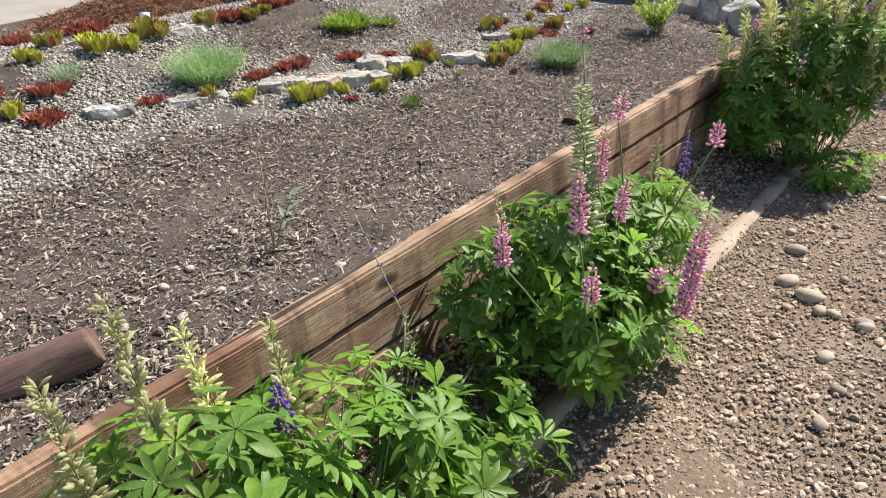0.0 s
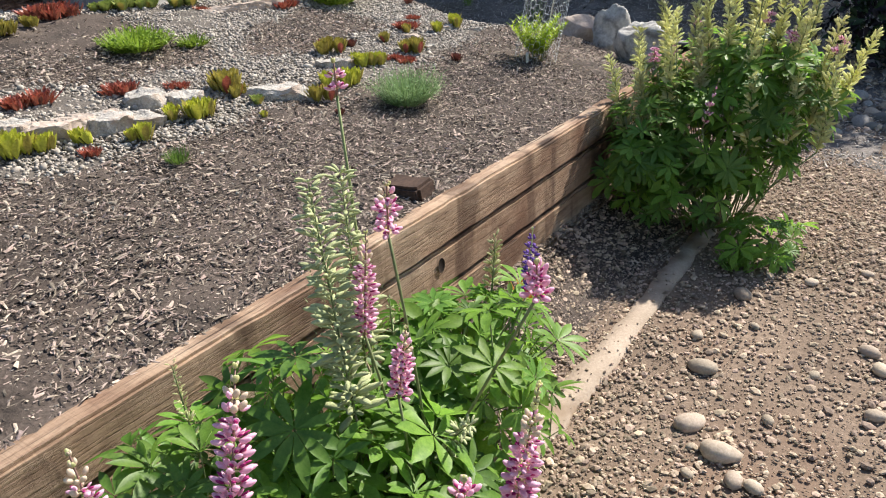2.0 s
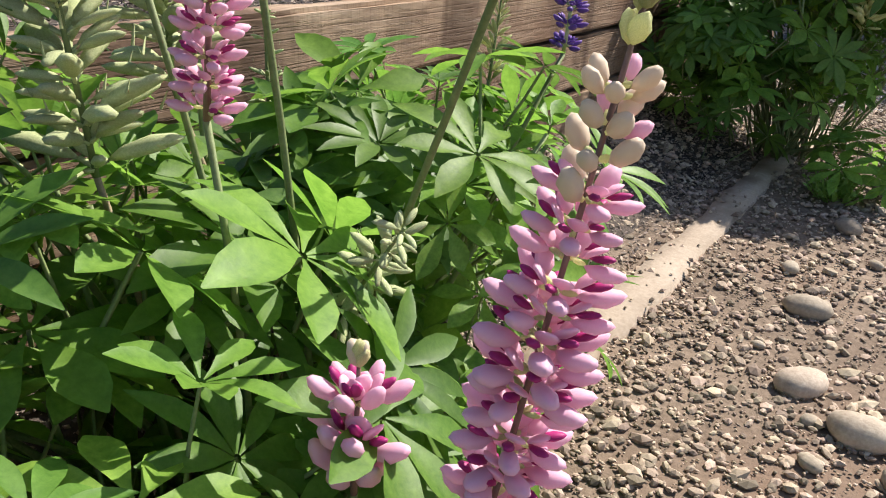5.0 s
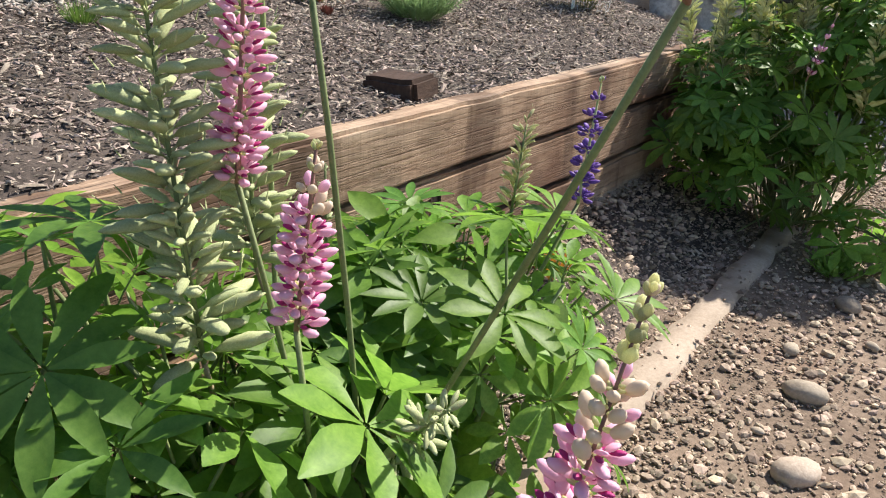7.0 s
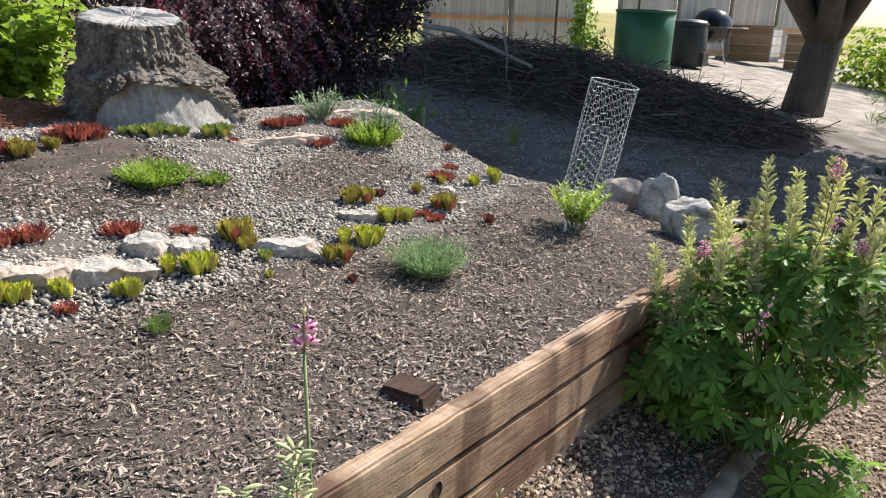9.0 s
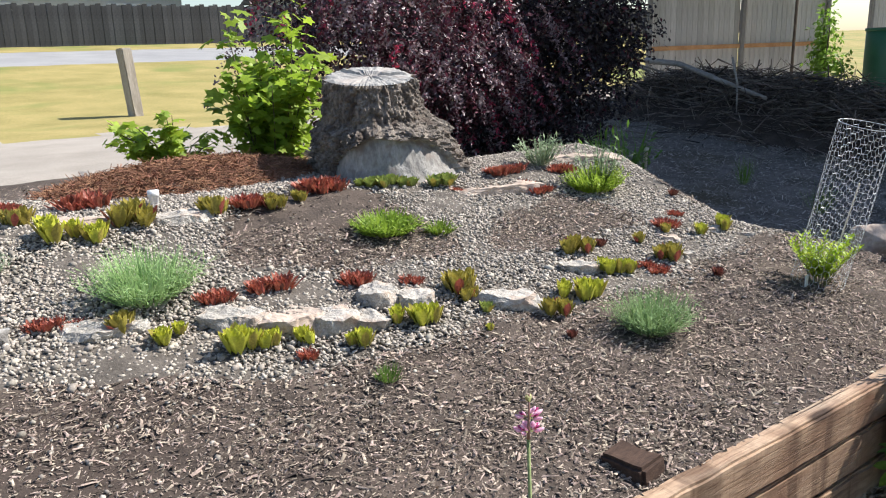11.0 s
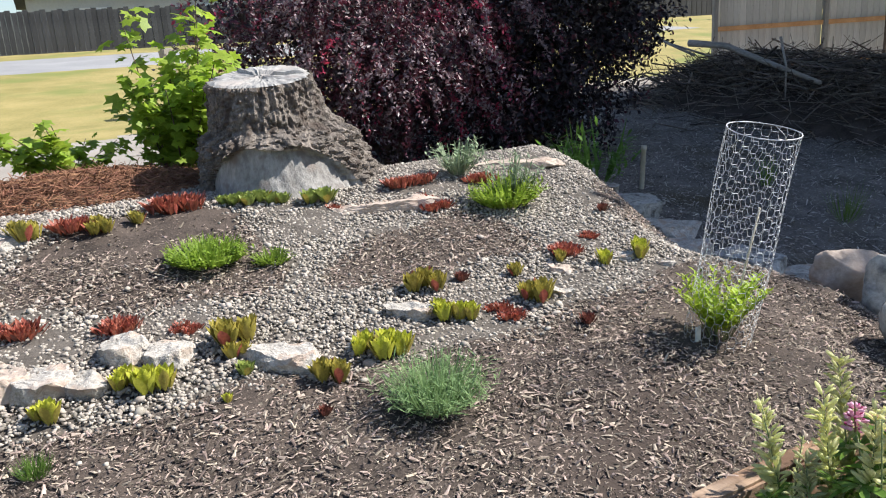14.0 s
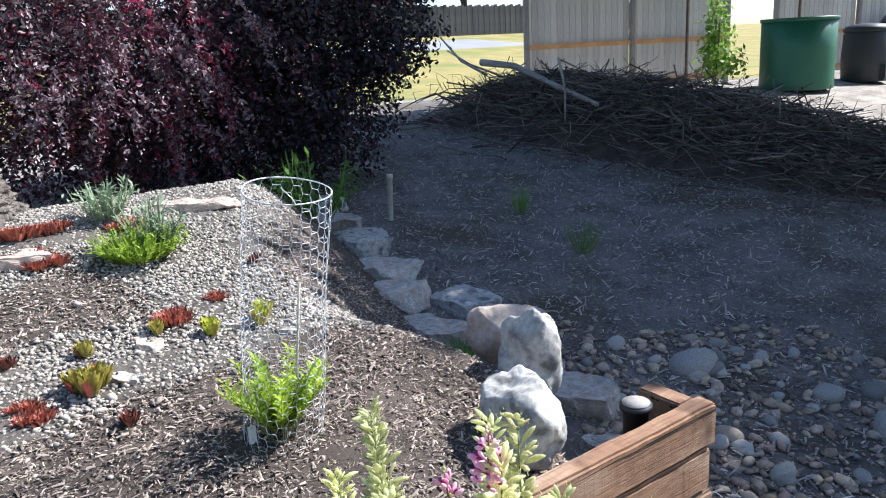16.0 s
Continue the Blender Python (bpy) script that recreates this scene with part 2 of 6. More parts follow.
def weather(m):
    """Combed grain, dark drip stains, knots and a pale rubbed tint for old boards."""
    n, l = m.node_tree.nodes, m.node_tree.links
    bs = n["Principled BSDF"]
    out = bs.inputs["Base Color"].links[0].from_socket
    tc = n.new("ShaderNodeTexCoord")

    def noise_of(scale, detail, low, high):
        mp = n.new("ShaderNodeMapping")
        mp.inputs["Scale"].default_value = scale
        l.new(tc.outputs["Object"], mp.inputs["Vector"])
        tx = n.new("ShaderNodeTexNoise")
        tx.inputs["Scale"].default_value = 1.0
        tx.inputs["Detail"].default_value = detail
        l.new(mp.outputs[0], tx.inputs["Vector"])
        rp = n.new("ShaderNodeMapRange")
        rp.inputs[1].default_value, rp.inputs[2].default_value = low, high
        l.new(tx.outputs["Fac"], rp.inputs[0])
        return rp.outputs[0]

    def tint(fac, colour, amount):
        nonlocal out
        mu = n.new("ShaderNodeMath")
        mu.operation = "MULTIPLY"
        mu.inputs[1].default_value = amount
        l.new(fac, mu.inputs[0])
        mx = n.new("ShaderNodeMix")
        mx.data_type = "RGBA"
        l.new(mu.outputs[0], mx.inputs[0])
        l.new(out, mx.inputs[6])
        mx.inputs[7].default_value = (*colour, 1)
        out = mx.outputs[2]

    comb = noise_of((95, 1.6, 210), 4, 0.50, 0.68)
    tint(comb, (0.14, 0.08, 0.048), 0.26)
    tint(noise_of((1.2, 0.35, 1.2), 5, 0.46, 0.62), (0.30, 0.155, 0.085), 0.55)
    tint(noise_of((2.2, 7, 1.1), 4, 0.55, 0.63), (0.085, 0.045, 0.028), 0.72)
    tint(noise_of((5, 1.2, 5), 4, 0.52, 0.70), (0.60, 0.48, 0.36), 0.62)
    saw = noise_of((2, 190, 4), 2, 0.50, 0.70)
    tint(saw, (0.13, 0.08, 0.05), 0.30)
    crack = noise_of((34, 0.55, 30), 2, 0.665, 0.70)
    tint(crack, (0.025, 0.016, 0.011), 0.92)
    tint(noise_of((14, 9, 14), 6, 0.52, 0.66), (0.13, 0.075, 0.048), 0.42)
    vo = n.new("ShaderNodeTexVoronoi")
    mp = n.new("ShaderNodeMapping")
    mp.inputs["Scale"].default_value = (4, 1.5, 4)
    l.new(tc.outputs["Object"], mp.inputs["Vector"])
    l.new(mp.outputs[0], vo.inputs["Vector"])
    vo.inputs["Scale"].default_value = 1.0
    kr = n.new("ShaderNodeMapRange")
    kr.inputs[1].default_value, kr.inputs[2].default_value = 0.13, 0.07
    l.new(vo.outputs["Distance"], kr.inputs[0])
    tint(kr.outputs[0], (0.035, 0.02, 0.014), 0.9)
    l.new(out, bs.inputs["Base Color"])
    old = bs.inputs["Normal"].links[0].from_node
    bp = n.new("ShaderNodeBump")
    bp.invert = True
    both = n.new("ShaderNodeMath")
    both.operation = "MULTIPLY_ADD"
    both.inputs[1].default_value = 2.5
    l.new(crack, both.inputs[0])
    l.new(comb, both.inputs[2])
    bp.inputs["Strength"].default_value = 0.8
    bp.inputs["Distance"].default_value = 0.005
    l.new(both.outputs[0], bp.inputs["Height"])
    l.new(old.outputs[0], bp.inputs["Normal"])
    l.new(bp.outputs[0], bs.inputs["Normal"])


weather(M_TIMBER)


def link(bm, name, mat, parent=None, smooth_faces=False):
    me = bpy.data.meshes.new(name)
    bm.to_mesh(me)
    bm.free()
    for m in (mat if isinstance(mat, (list, tuple)) else [mat]):
        me.materials.append(m)
    if smooth_faces:
        me.polygons.foreach_set("use_smooth", np.ones(len(me.polygons), bool))
    ob = new(name, me)
    ob.parent = parent
    return ob


def part(name, bm, mat, parent, label="", smooth_faces=False):
    ob = link(bm, name, mat, parent, smooth_faces)
    return tagged(ob, label) if label else ob


def empty(name, label, category, place=(0, 0, 0), group="", kind=""):
    ob = new(name)
    ob.empty_display_size = 0.05
    ob.location = place
    return tagged(ob, label, category, group, kind)


def box_bm(x0, x1, y0, y1, z0, z1, bevel=0.006, cuts=0, rough=0.0, seed=0.0):
    bm = bmesh.new()
    bmesh.ops.create_cube(bm, size=1)
    for v in bm.verts:
        v.co = Vector((x0 + (v.co.x + 0.5) * (x1 - x0), y0 + (v.co.y + 0.5) * (y1 - y0), z0 + (v.co.z + 0.5) * (z1 - z0)))
    if cuts:
        axis = max(range(3), key=lambda k: (x1 - x0, y1 - y0, z1 - z0)[k])
        es = [e for e in bm.edges if abs((e.verts[0].co - e.verts[1].co)[axis]) > 1e-6]
        bmesh.ops.subdivide_edges(bm, edges=es, cuts=cuts, use_grid_fill=True)
    if bevel:
        es = [e for e in bm.edges if len(e.link_faces) == 2 and e.calc_face_angle(0) > 0.5]
        bmesh.ops.bevel(bm, geom=es, offset=bevel, segments=2, affect="EDGES")
    if rough:
        for v in bm.verts:
            v.co += noise.noise_vector(v.co * 9 + Vector((seed, 0, 0))) * rough
    return bm


M_KNOT = material("knot_hole", (0.012, 0.008, 0.006), (0.035, 0.022, 0.016), 30, 0.95, 0.4, 120)


def lathe(profile, sides=40):
    bm = bmesh.new()
    rows = [[bm.verts.new((r * math.cos(6.28319 * j / sides), r * math.sin(6.28319 * j / sides), z)) for j in range(sides)] for r, z in profile]
    for q0, q1 in zip(rows, rows[1:]):
        for j in range(sides):
            bm.faces.new((q0[j], q0[(j + 1) % sides], q1[(j + 1) % sides], q1[j])).smooth = True
    return bm


H_WALL, BOARD, THICK = 0.651, 0.166, 0.080
wall = empty("timber_wall", "weathered brown timber plank retaining wall edging the bed", "retaining wall", kind="structure")
for row in range(4):
    z1 = H_WALL - row * (BOARD + 0.010)
    for k, (y0, y1) in enumerate([(-6.0, -4.202), (-4.2, 3.44)] if row % 2 == 0 else [(-6.0, -4.802), (-4.8, 3.42)]):
        off = 0.004 * ((k + row) % 2)
        part("board", box_bm(-THICK + off, off, y0, y1, z1 - BOARD, z1 - 0.003 * (k % 2), 0.010, 160, 0.005, row + 3.3 * k), M_TIMBER, wall)
    if row < 3:
        part("return_board", box_bm(-0.27, -THICK - 0.003, 3.34, 3.425, z1 - BOARD, z1 - 0.012, 0.007, 5, 0.004, row), M_TIMBER, wall)


# ---------------------------------------------------------------- scattering of small pieces
rng = np.random.default_rng(7)


def top_z(x, y):
    """Surface under a point: the bed where there is one, the open ground elsewhere."""
    x, y = np.asarray(x, float), np.asarray(y, float)
    on_bed = (x < -0.05) & (x > -6.2) & (y < border_y(x) + 0.12)
    return np.where(on_bed, np.maximum(bed_z(x, y), ground_z(x, y)), ground_z(x, y))


def rotations(n, tilt):
    """n rotation matrices: a random turn about z after a random tilt of up to that many radians."""
    a, b, c = rng.uniform(0, 2 * np.pi, n), rng.normal(0, tilt, n), rng.normal(0, tilt, n)
    ca, sa, cb, sb, cc, sc = np.cos(a), np.sin(a), np.cos(b), np.sin(b), np.cos(c), np.sin(c)
    o, z = np.ones(n), np.zeros(n)
    ra = np.stack([ca, -sa, z, sa, ca, z, z, z, o], 1).reshape(n, 3, 3)
    rb = np.stack([o, z, z, z, cb, -sb, z, sb, cb], 1).reshape(n, 3, 3)
    rc = np.stack([cc, z, sc, z, o, z, -sc, z, cc], 1).reshape(n, 3, 3)
    return ra @ rb @ rc


def mesh_from(name, verts, faces, mats, smooth_faces=True, index=None):
    me = bpy.data.meshes.new(name)
    n, k = faces.shape
    me.vertices.add(len(verts))
    me.vertices.foreach_set("co", np.ascontiguousarray(verts, np.float32).ravel())
    me.loops.add(n * k)
    me.loops.foreach_set("vertex_index", np.ascontiguousarray(faces, np.int32).ravel())
    me.polygons.add(n)
    me.polygons.foreach_set("loop_start", np.arange(0, n * k, k, dtype=np.int32))
    me.polygons.foreach_set("loop_total", np.full(n, k, np.int32))
    for m in mats:
        me.materials.append(m)
    if index is not None:
        me.polygons.foreach_set("material_index", index.astype(np.int32))
    me.polygons.foreach_set("use_smooth", np.full(n, smooth_faces))
    me.update(calc_edges=True)
    return me


def scatter(name, shape, pos, size, tilt, mat, smooth_faces=True, jitter=0.0):
    """One mesh of many copies of a small shape (verts, faces), at pos, of size (n, 3), turned at random."""
    v, f = shape
    n, k = len(pos), len(v)
    vv = np.repeat(v[None], n, 0)
    if jitter:
        vv = vv * (1 + rng.normal(0, jitter, (n, k, 1)))
    vv = np.einsum("nij,nkj->nki", rotations(n, tilt), vv * size[:, None, :]) + pos[:, None, :]
    ff = (f[None] + (np.arange(n) * k)[:, None, None]).reshape(-1, f.shape[1])
    return new(name, mesh_from(name, vv.reshape(-1, 3), ff, [mat], smooth_faces))


def ico(sub):
    bm = bmesh.new()
    bmesh.ops.create_icosphere(bm, subdivisions=sub, radius=1)
    bm.verts.ensure_lookup_table()
    v = np.array([p.co[:] for p in bm.verts])
    f = np.array([[q.index for q in p.verts] for p in bm.faces])
    bm.free()
    return v, f


ICO1 = ico(1)
CHIP = (np.array([[-1, -0.7, 0], [1, -0.35, 0.1], [0.95, 0.4, 0], [-0.9, 0.8, 0.12], [0, 0, 1.0]], float), np.array([[0, 1, 4], [1, 2, 4], [2, 3, 4], [3, 0, 4]]))


OCTA = (np.array([[1, 0, 0], [-1, 0, 0], [0, 1, 0], [0, -1, 0], [0.1, 0.1, 1], [-0.1, 0, -1]], float), np.array([[0, 2, 4], [2, 1, 4], [1, 3, 4], [3, 0, 4], [2, 0, 5], [1, 2, 5], [3, 1, 5], [0, 3, 5]]))


def spread(n, x0, x1, y0, y1, keep):
    x, y = rng.uniform(x0, x1, n), rng.uniform(y0, y1, n)
    k = keep(x, y)
    return x[k], y[k]


# pea gravel over the gravel parts, thinner at their fringe
gx, gy = spread(72000, -4.1, -0.8, -4.0, 3.6, lambda x, y: gravel_mask(x + rng.normal(0, 0.05, len(x)), y + rng.normal(0, 0.05, len(x))))
ex, ey = spread(5200, -2.4, -0.3, -3.5, 3.0, lambda x, y: rng.random(len(x)) < np.exp((x + 1.2) / -0.25).clip(0, 1) * 0.6)
gx, gy = np.concatenate([gx, ex]), np.concatenate([gy, ey])
gr = rng.uniform(0.0062, 0.0115, len(gx)) * np.where(rng.random(len(gx)) < 0.03, 1.8, 1)
pea = scatter("pea_gravel", ICO1, np.stack([gx, gy, top_z(gx, gy) + 0.25 * gr + rng.uniform(-0.004, 0.006, len(gx))], 1),
              np.stack([gr * rng.uniform(0.9, 1.5, len(gx)), gr * rng.uniform(0.7, 1.0, len(gx)), gr * rng.uniform(0.5, 0.85, len(gx))], 1), 0.35, M_GRAVEL, True, 0.13)
tagged(pea, "pale grey rounded pea gravel spread on the bed", "gravel", kind="stuff")

fx, fy = spread(60000, -4.1, -0.8, -4.0, 3.6, lambda x, y: gravel_mask(x + rng.normal(0, 0.04, len(x)), y + rng.normal(0, 0.04, len(x))))
fr = rng.uniform(0.005, 0.010, len(fx))
fine_gravel = scatter("fine_gravel", OCTA, np.stack([fx, fy, top_z(fx, fy) + 0.2 * fr], 1), np.stack([fr * rng.uniform(0.9, 1.5, len(fx)), fr * rng.uniform(0.8, 1.1, len(fx)), fr * rng.uniform(0.6, 0.9, len(fx))], 1), 0.35, M_GRAVEL, True, 0.2)
tagged(fine_gravel, "small pale grey gravel filling between larger pebbles", "gravel", kind="stuff")

# bark chips on the mulch
cx, cy = spread(220000, -2.6, -0.06, -4.0, 4.0, lambda x, y: (~gravel_mask(x, y) | (rng.random(len(x)) < 0.04)) & (y < border_y(x)))
c2x, c2y = spread(22000, -4.6, -2.4, -3.0, 4.0, lambda x, y: (~gravel_mask(x, y)) & (y < border_y(x)))
cx, cy = np.concatenate([cx, c2x]), np.concatenate([cy, c2y])
cl = rng.lognormal(-5.12, 0.55, len(cx)).clip(0.0025, 0.028)
chips = scatter("bark_mulch", CHIP, np.stack([cx, cy, top_z(cx, cy) + rng.uniform(0.0, 0.012, len(cx))], 1),
                np.stack([cl, np.minimum(cl * rng.uniform(0.16, 0.68, len(cx)), 0.0085), np.minimum(cl * rng.uniform(0.06, 0.30, len(cx)), 0.004)], 1), 0.33, M_CHIP, False)
tagged(chips, "grey-brown shredded bark mulch covering the bed", "mulch", kind="stuff")

# grit and small stones of the path
px, py = spread(92000, 0.0, 2.2, -2.4, 3.6, lambda x, y: rng.random(len(x)) < 0.75 + 0.25 * np.sin(3 * x + 2 * y))
pr = rng.lognormal(-5.47, 0.57, len(px)).clip(0.002, 0.018)
ps = np.stack([pr * rng.uniform(1.0, 1.6, len(px)), pr * rng.uniform(0.7, 1.1, len(px)), pr * rng.uniform(0.45, 0.8, len(px))], 1)
pp = np.stack([px, py, ground_z(px, py) - 0.05 * pr], 1)
coarse = pr > 0.0062
grit = scatter("path_grit", OCTA, pp[~coarse], ps[~coarse], 0.25, M_STONELET, True, 0.2)
tagged(grit, "brown fine grit strewn over the path", "gravel", kind="stuff")
pebbles = scatter("path_pebbles", ICO1, pp[coarse], ps[coarse], 0.25, M_STONELET, False, 0.11)
tagged(pebbles, "brown angular pebbles strewn over the path", "gravel", kind="stuff")
# bark and soil crumbs between the strip and the wall
sx, sy = spread(22000, 0.0, 0.46, -3.2, 3.4, lambda x, y: x < 0.46)
sl = rng.lognormal(-5.5, 0.5, len(sx)).clip(0.002, 0.013)
crumbs = scatter("border_mulch", CHIP, np.stack([sx, sy, ground_z(sx, sy) + rng.uniform(0, 0.01, len(sx))], 1),
                 np.stack([sl, sl * rng.uniform(0.25, 0.7, len(sx)), sl * rng.uniform(0.1, 0.4, len(sx))], 1), 0.35, M_CHIP, False)
tagged(crumbs, "dark bark crumbs lying along the foot of the wall", "mulch", kind="stuff")
# twigs and leaves of the shaded ground
lx, ly = spread(105000, -7, 1.6, 3.2, 11.0, lambda x, y: (y > border_y(np.minimum(x, 0)) - 0.1) & (rng.random(len(x)) < 1.2 - 0.07 * y))
ll = rng.lognormal(-4.65, 0.62, len(lx)).clip(0.004, 0.07)
litter = scatter("leaf_litter", CHIP, np.stack([lx, ly, top_z(lx, ly) + rng.uniform(0.002, 0.022, len(lx))], 1),
                 np.stack([ll, np.minimum(ll * rng.uniform(0.12, 0.6, len(lx)), 0.009), np.minimum(ll * rng.uniform(0.06, 0.3, len(lx)), 0.006)], 1), 0.4, M_TWIGLET, False)
tagged(litter, "dry twigs and brown leaves littering the shaded ground", "leaf litter", kind="stuff")


# ---------------------------------------------------------------- stones
M_BOULDER = material("granite_boulder", (0.27, 0.26, 0.24), (0.60, 0.575, 0.53), 5, 0.88, 0.7, 50, c=(0.17, 0.16, 0.15), spots=13, random_mix=0.08)
M_SLAB = material("sandstone_slab", (0.22, 0.20, 0.175), (0.62, 0.58, 0.525), 16, 0.9, 1.0, 110, c=(0.40, 0.315, 0.255), spots=14, random_mix=0.1)
M_PINK_SLAB = material("pink_sandstone", (0.34, 0.27, 0.22), (0.54, 0.45, 0.38), 6, 0.9, 0.4, 50, c=(0.42, 0.33, 0.27), spots=7)


def stone_bm(sx, sy, sz, seed, rough=0.22, sub=3, flat=0.0):
    bm = bmesh.new()
    bmesh.ops.create_icosphere(bm, subdivisions=sub, radius=1)
    o = Vector((seed * 7.1, seed * 3.3, seed * 1.7))
    q = random.Random(seed)
    cuts = [(Vector((q.gauss(0, 1), q.gauss(0, 1), q.gauss(0, 0.8))).normalized(), q.uniform(0.62, 0.86)) for _ in range(9 if sub > 2 else 0)]
    for v in bm.verts:
        p = v.co.copy()
        for nrm, lim in cuts:
            over = p.dot(nrm) - lim
            if over > 0:
                p -= nrm * over * 0.9
        d = 1 + rough * noise.noise(p * 1.3 + o) + 0.25 * rough * noise.noise(p * 3.1 + o) + 0.16 * rough * noise.noise(p * 9 + o)
        p = p * d
        if flat:
            k = max(abs(p.x), abs(p.y))
            p.z = math.copysign(min(abs(p.z), 0.62), p.z) * (1 + 0.25 * noise.noise(p * 2 + o))
            p.x *= 1 + flat * (1 - abs(p.y))
        v.co = Vector((p.x * sx, p.y * sy, p.z * sz))
    return bm


def slab_bm(sx, sy, sz, seed):
    """A broken block: a ball cut by steep and level planes, then pitted."""
    bm = bmesh.new()
    bmesh.ops.create_icosphere(bm, subdivisions=5, radius=1.25)
    o = Vector((seed * 5.3, seed * 2.1, seed))
    q = random.Random(int(seed * 97))
    cuts = [(Vector((0, 0, 1)), 0.55), (Vector((q.uniform(-0.25, 0.25), q.uniform(-0.25, 0.25), 1)).normalized(), 0.62)]
    turn = q.uniform(0, 6.28)
    for k in range(9):
        a = turn + 6.2832 * k / 9 + q.uniform(-0.28, 0.28)
        cuts.append((Vector((math.cos(a), math.sin(a), q.uniform(-0.25, 0.35))).normalized(), q.uniform(0.66, 0.98)))
    for v in bm.verts:
        p = v.co.copy()
        for nrm, lim in cuts:
            over = p.dot(nrm) - lim
            if over > 0:
                p -= nrm * over
        w = Vector((p.x * sx, p.y * sy, p.z * sz))
        w += noise.noise_vector(w * 9 + o) * 0.018 + noise.noise_vector(w * 20 + o) * 0.008 + noise.noise_vector(w * 42 + o) * 0.006 + noise.noise_vector(w * 110 + o) * 0.0022
        v.co = w
    return bm


def stone(name, x, y, sx, sy, sz, mat, label, category="rock", turn=0, lean=0, sink=0.3, seed=1.0, group="", sub=3, rough=0.22, flat=0.0, z=None):
    ob = link(slab_bm(sx, sy, sz, seed), name, mat, None, False) if flat else link(stone_bm(sx, sy, sz, seed, rough, sub), name, mat, None, True)
    zz = float(top_z(x, y)) if z is None else z
    ob.matrix_world = pose(x, y, zz + sz * (1 - 2 * sink) * 0.9, lean, 0, turn)
    return tagged(ob, label, category, group)


# boulders by the wall's end
stone("boulder", -0.28, 2.76, 0.13, 0.205, 0.18, M_BOULDER, "pale grey granite boulder standing in the mulch", "boulder", 62, 22, 0.5, 2.3, "boulders by the bed", 5, 0.26, z=0.69)
stone("boulder", -0.68, 3.18, 0.135, 0.15, 0.25, M_BOULDER, "upright pale grey boulder at the bed's edge", "boulder", 30, 8, 0.5, 5.1, "boulders by the bed", 5, 0.26, z=0.68)
stone("boulder", -1.02, 3.32, 0.20, 0.15, 0.15, M_PINK_SLAB, "squat pinkish boulder in the shade", "boulder", 28, 5, 0.5, 8.2, "boulders by the bed", 5, 0.26, z=0.68)
# edging stones in the shade behind the bed
for i, (x, y, a, b, c, t) in enumerate([(-1.14, 3.92, 0.30, 0.2, 0.12, 20), (-1.64, 3.98, 0.32, 0.21, 0.12, -15), (-2.05, 3.68, 0.27, 0.18, 0.12, 30), (-2.30, 4.08, 0.34, 0.20, 0.10, 10), (-2.54, 3.72, 0.27, 0.18, 0.14, 70), (-1.42, 3.58, 0.2, 0.15, 0.1, 50),
                                        (-2.90, 3.82, 0.30, 0.20, 0.13, 25), (-3.40, 3.98, 0.36, 0.22, 0.2, 10), (-4.1, 4.15, 0.3, 0.2, 0.12, 0), (-4.6, 4.3, 0.3, 0.2, 0.12, 12), (-0.75, 3.72, 0.16, 0.11, 0.08, 40), (-0.38, 3.75, 0.11, 0.08, 0.06, 5), (-1.95, 4.3, 0.2, 0.14, 0.08, 60)]):
    stone("edging_rock", x, y, a, b, c * 0.8, M_BOULDER if i % 2 else M_SLAB, "flat grey edging rock lying in the shade", "rock", t, 0, 0.30, 3.7 * i + 1, "edging rocks", 3, 0.25, 0.1)
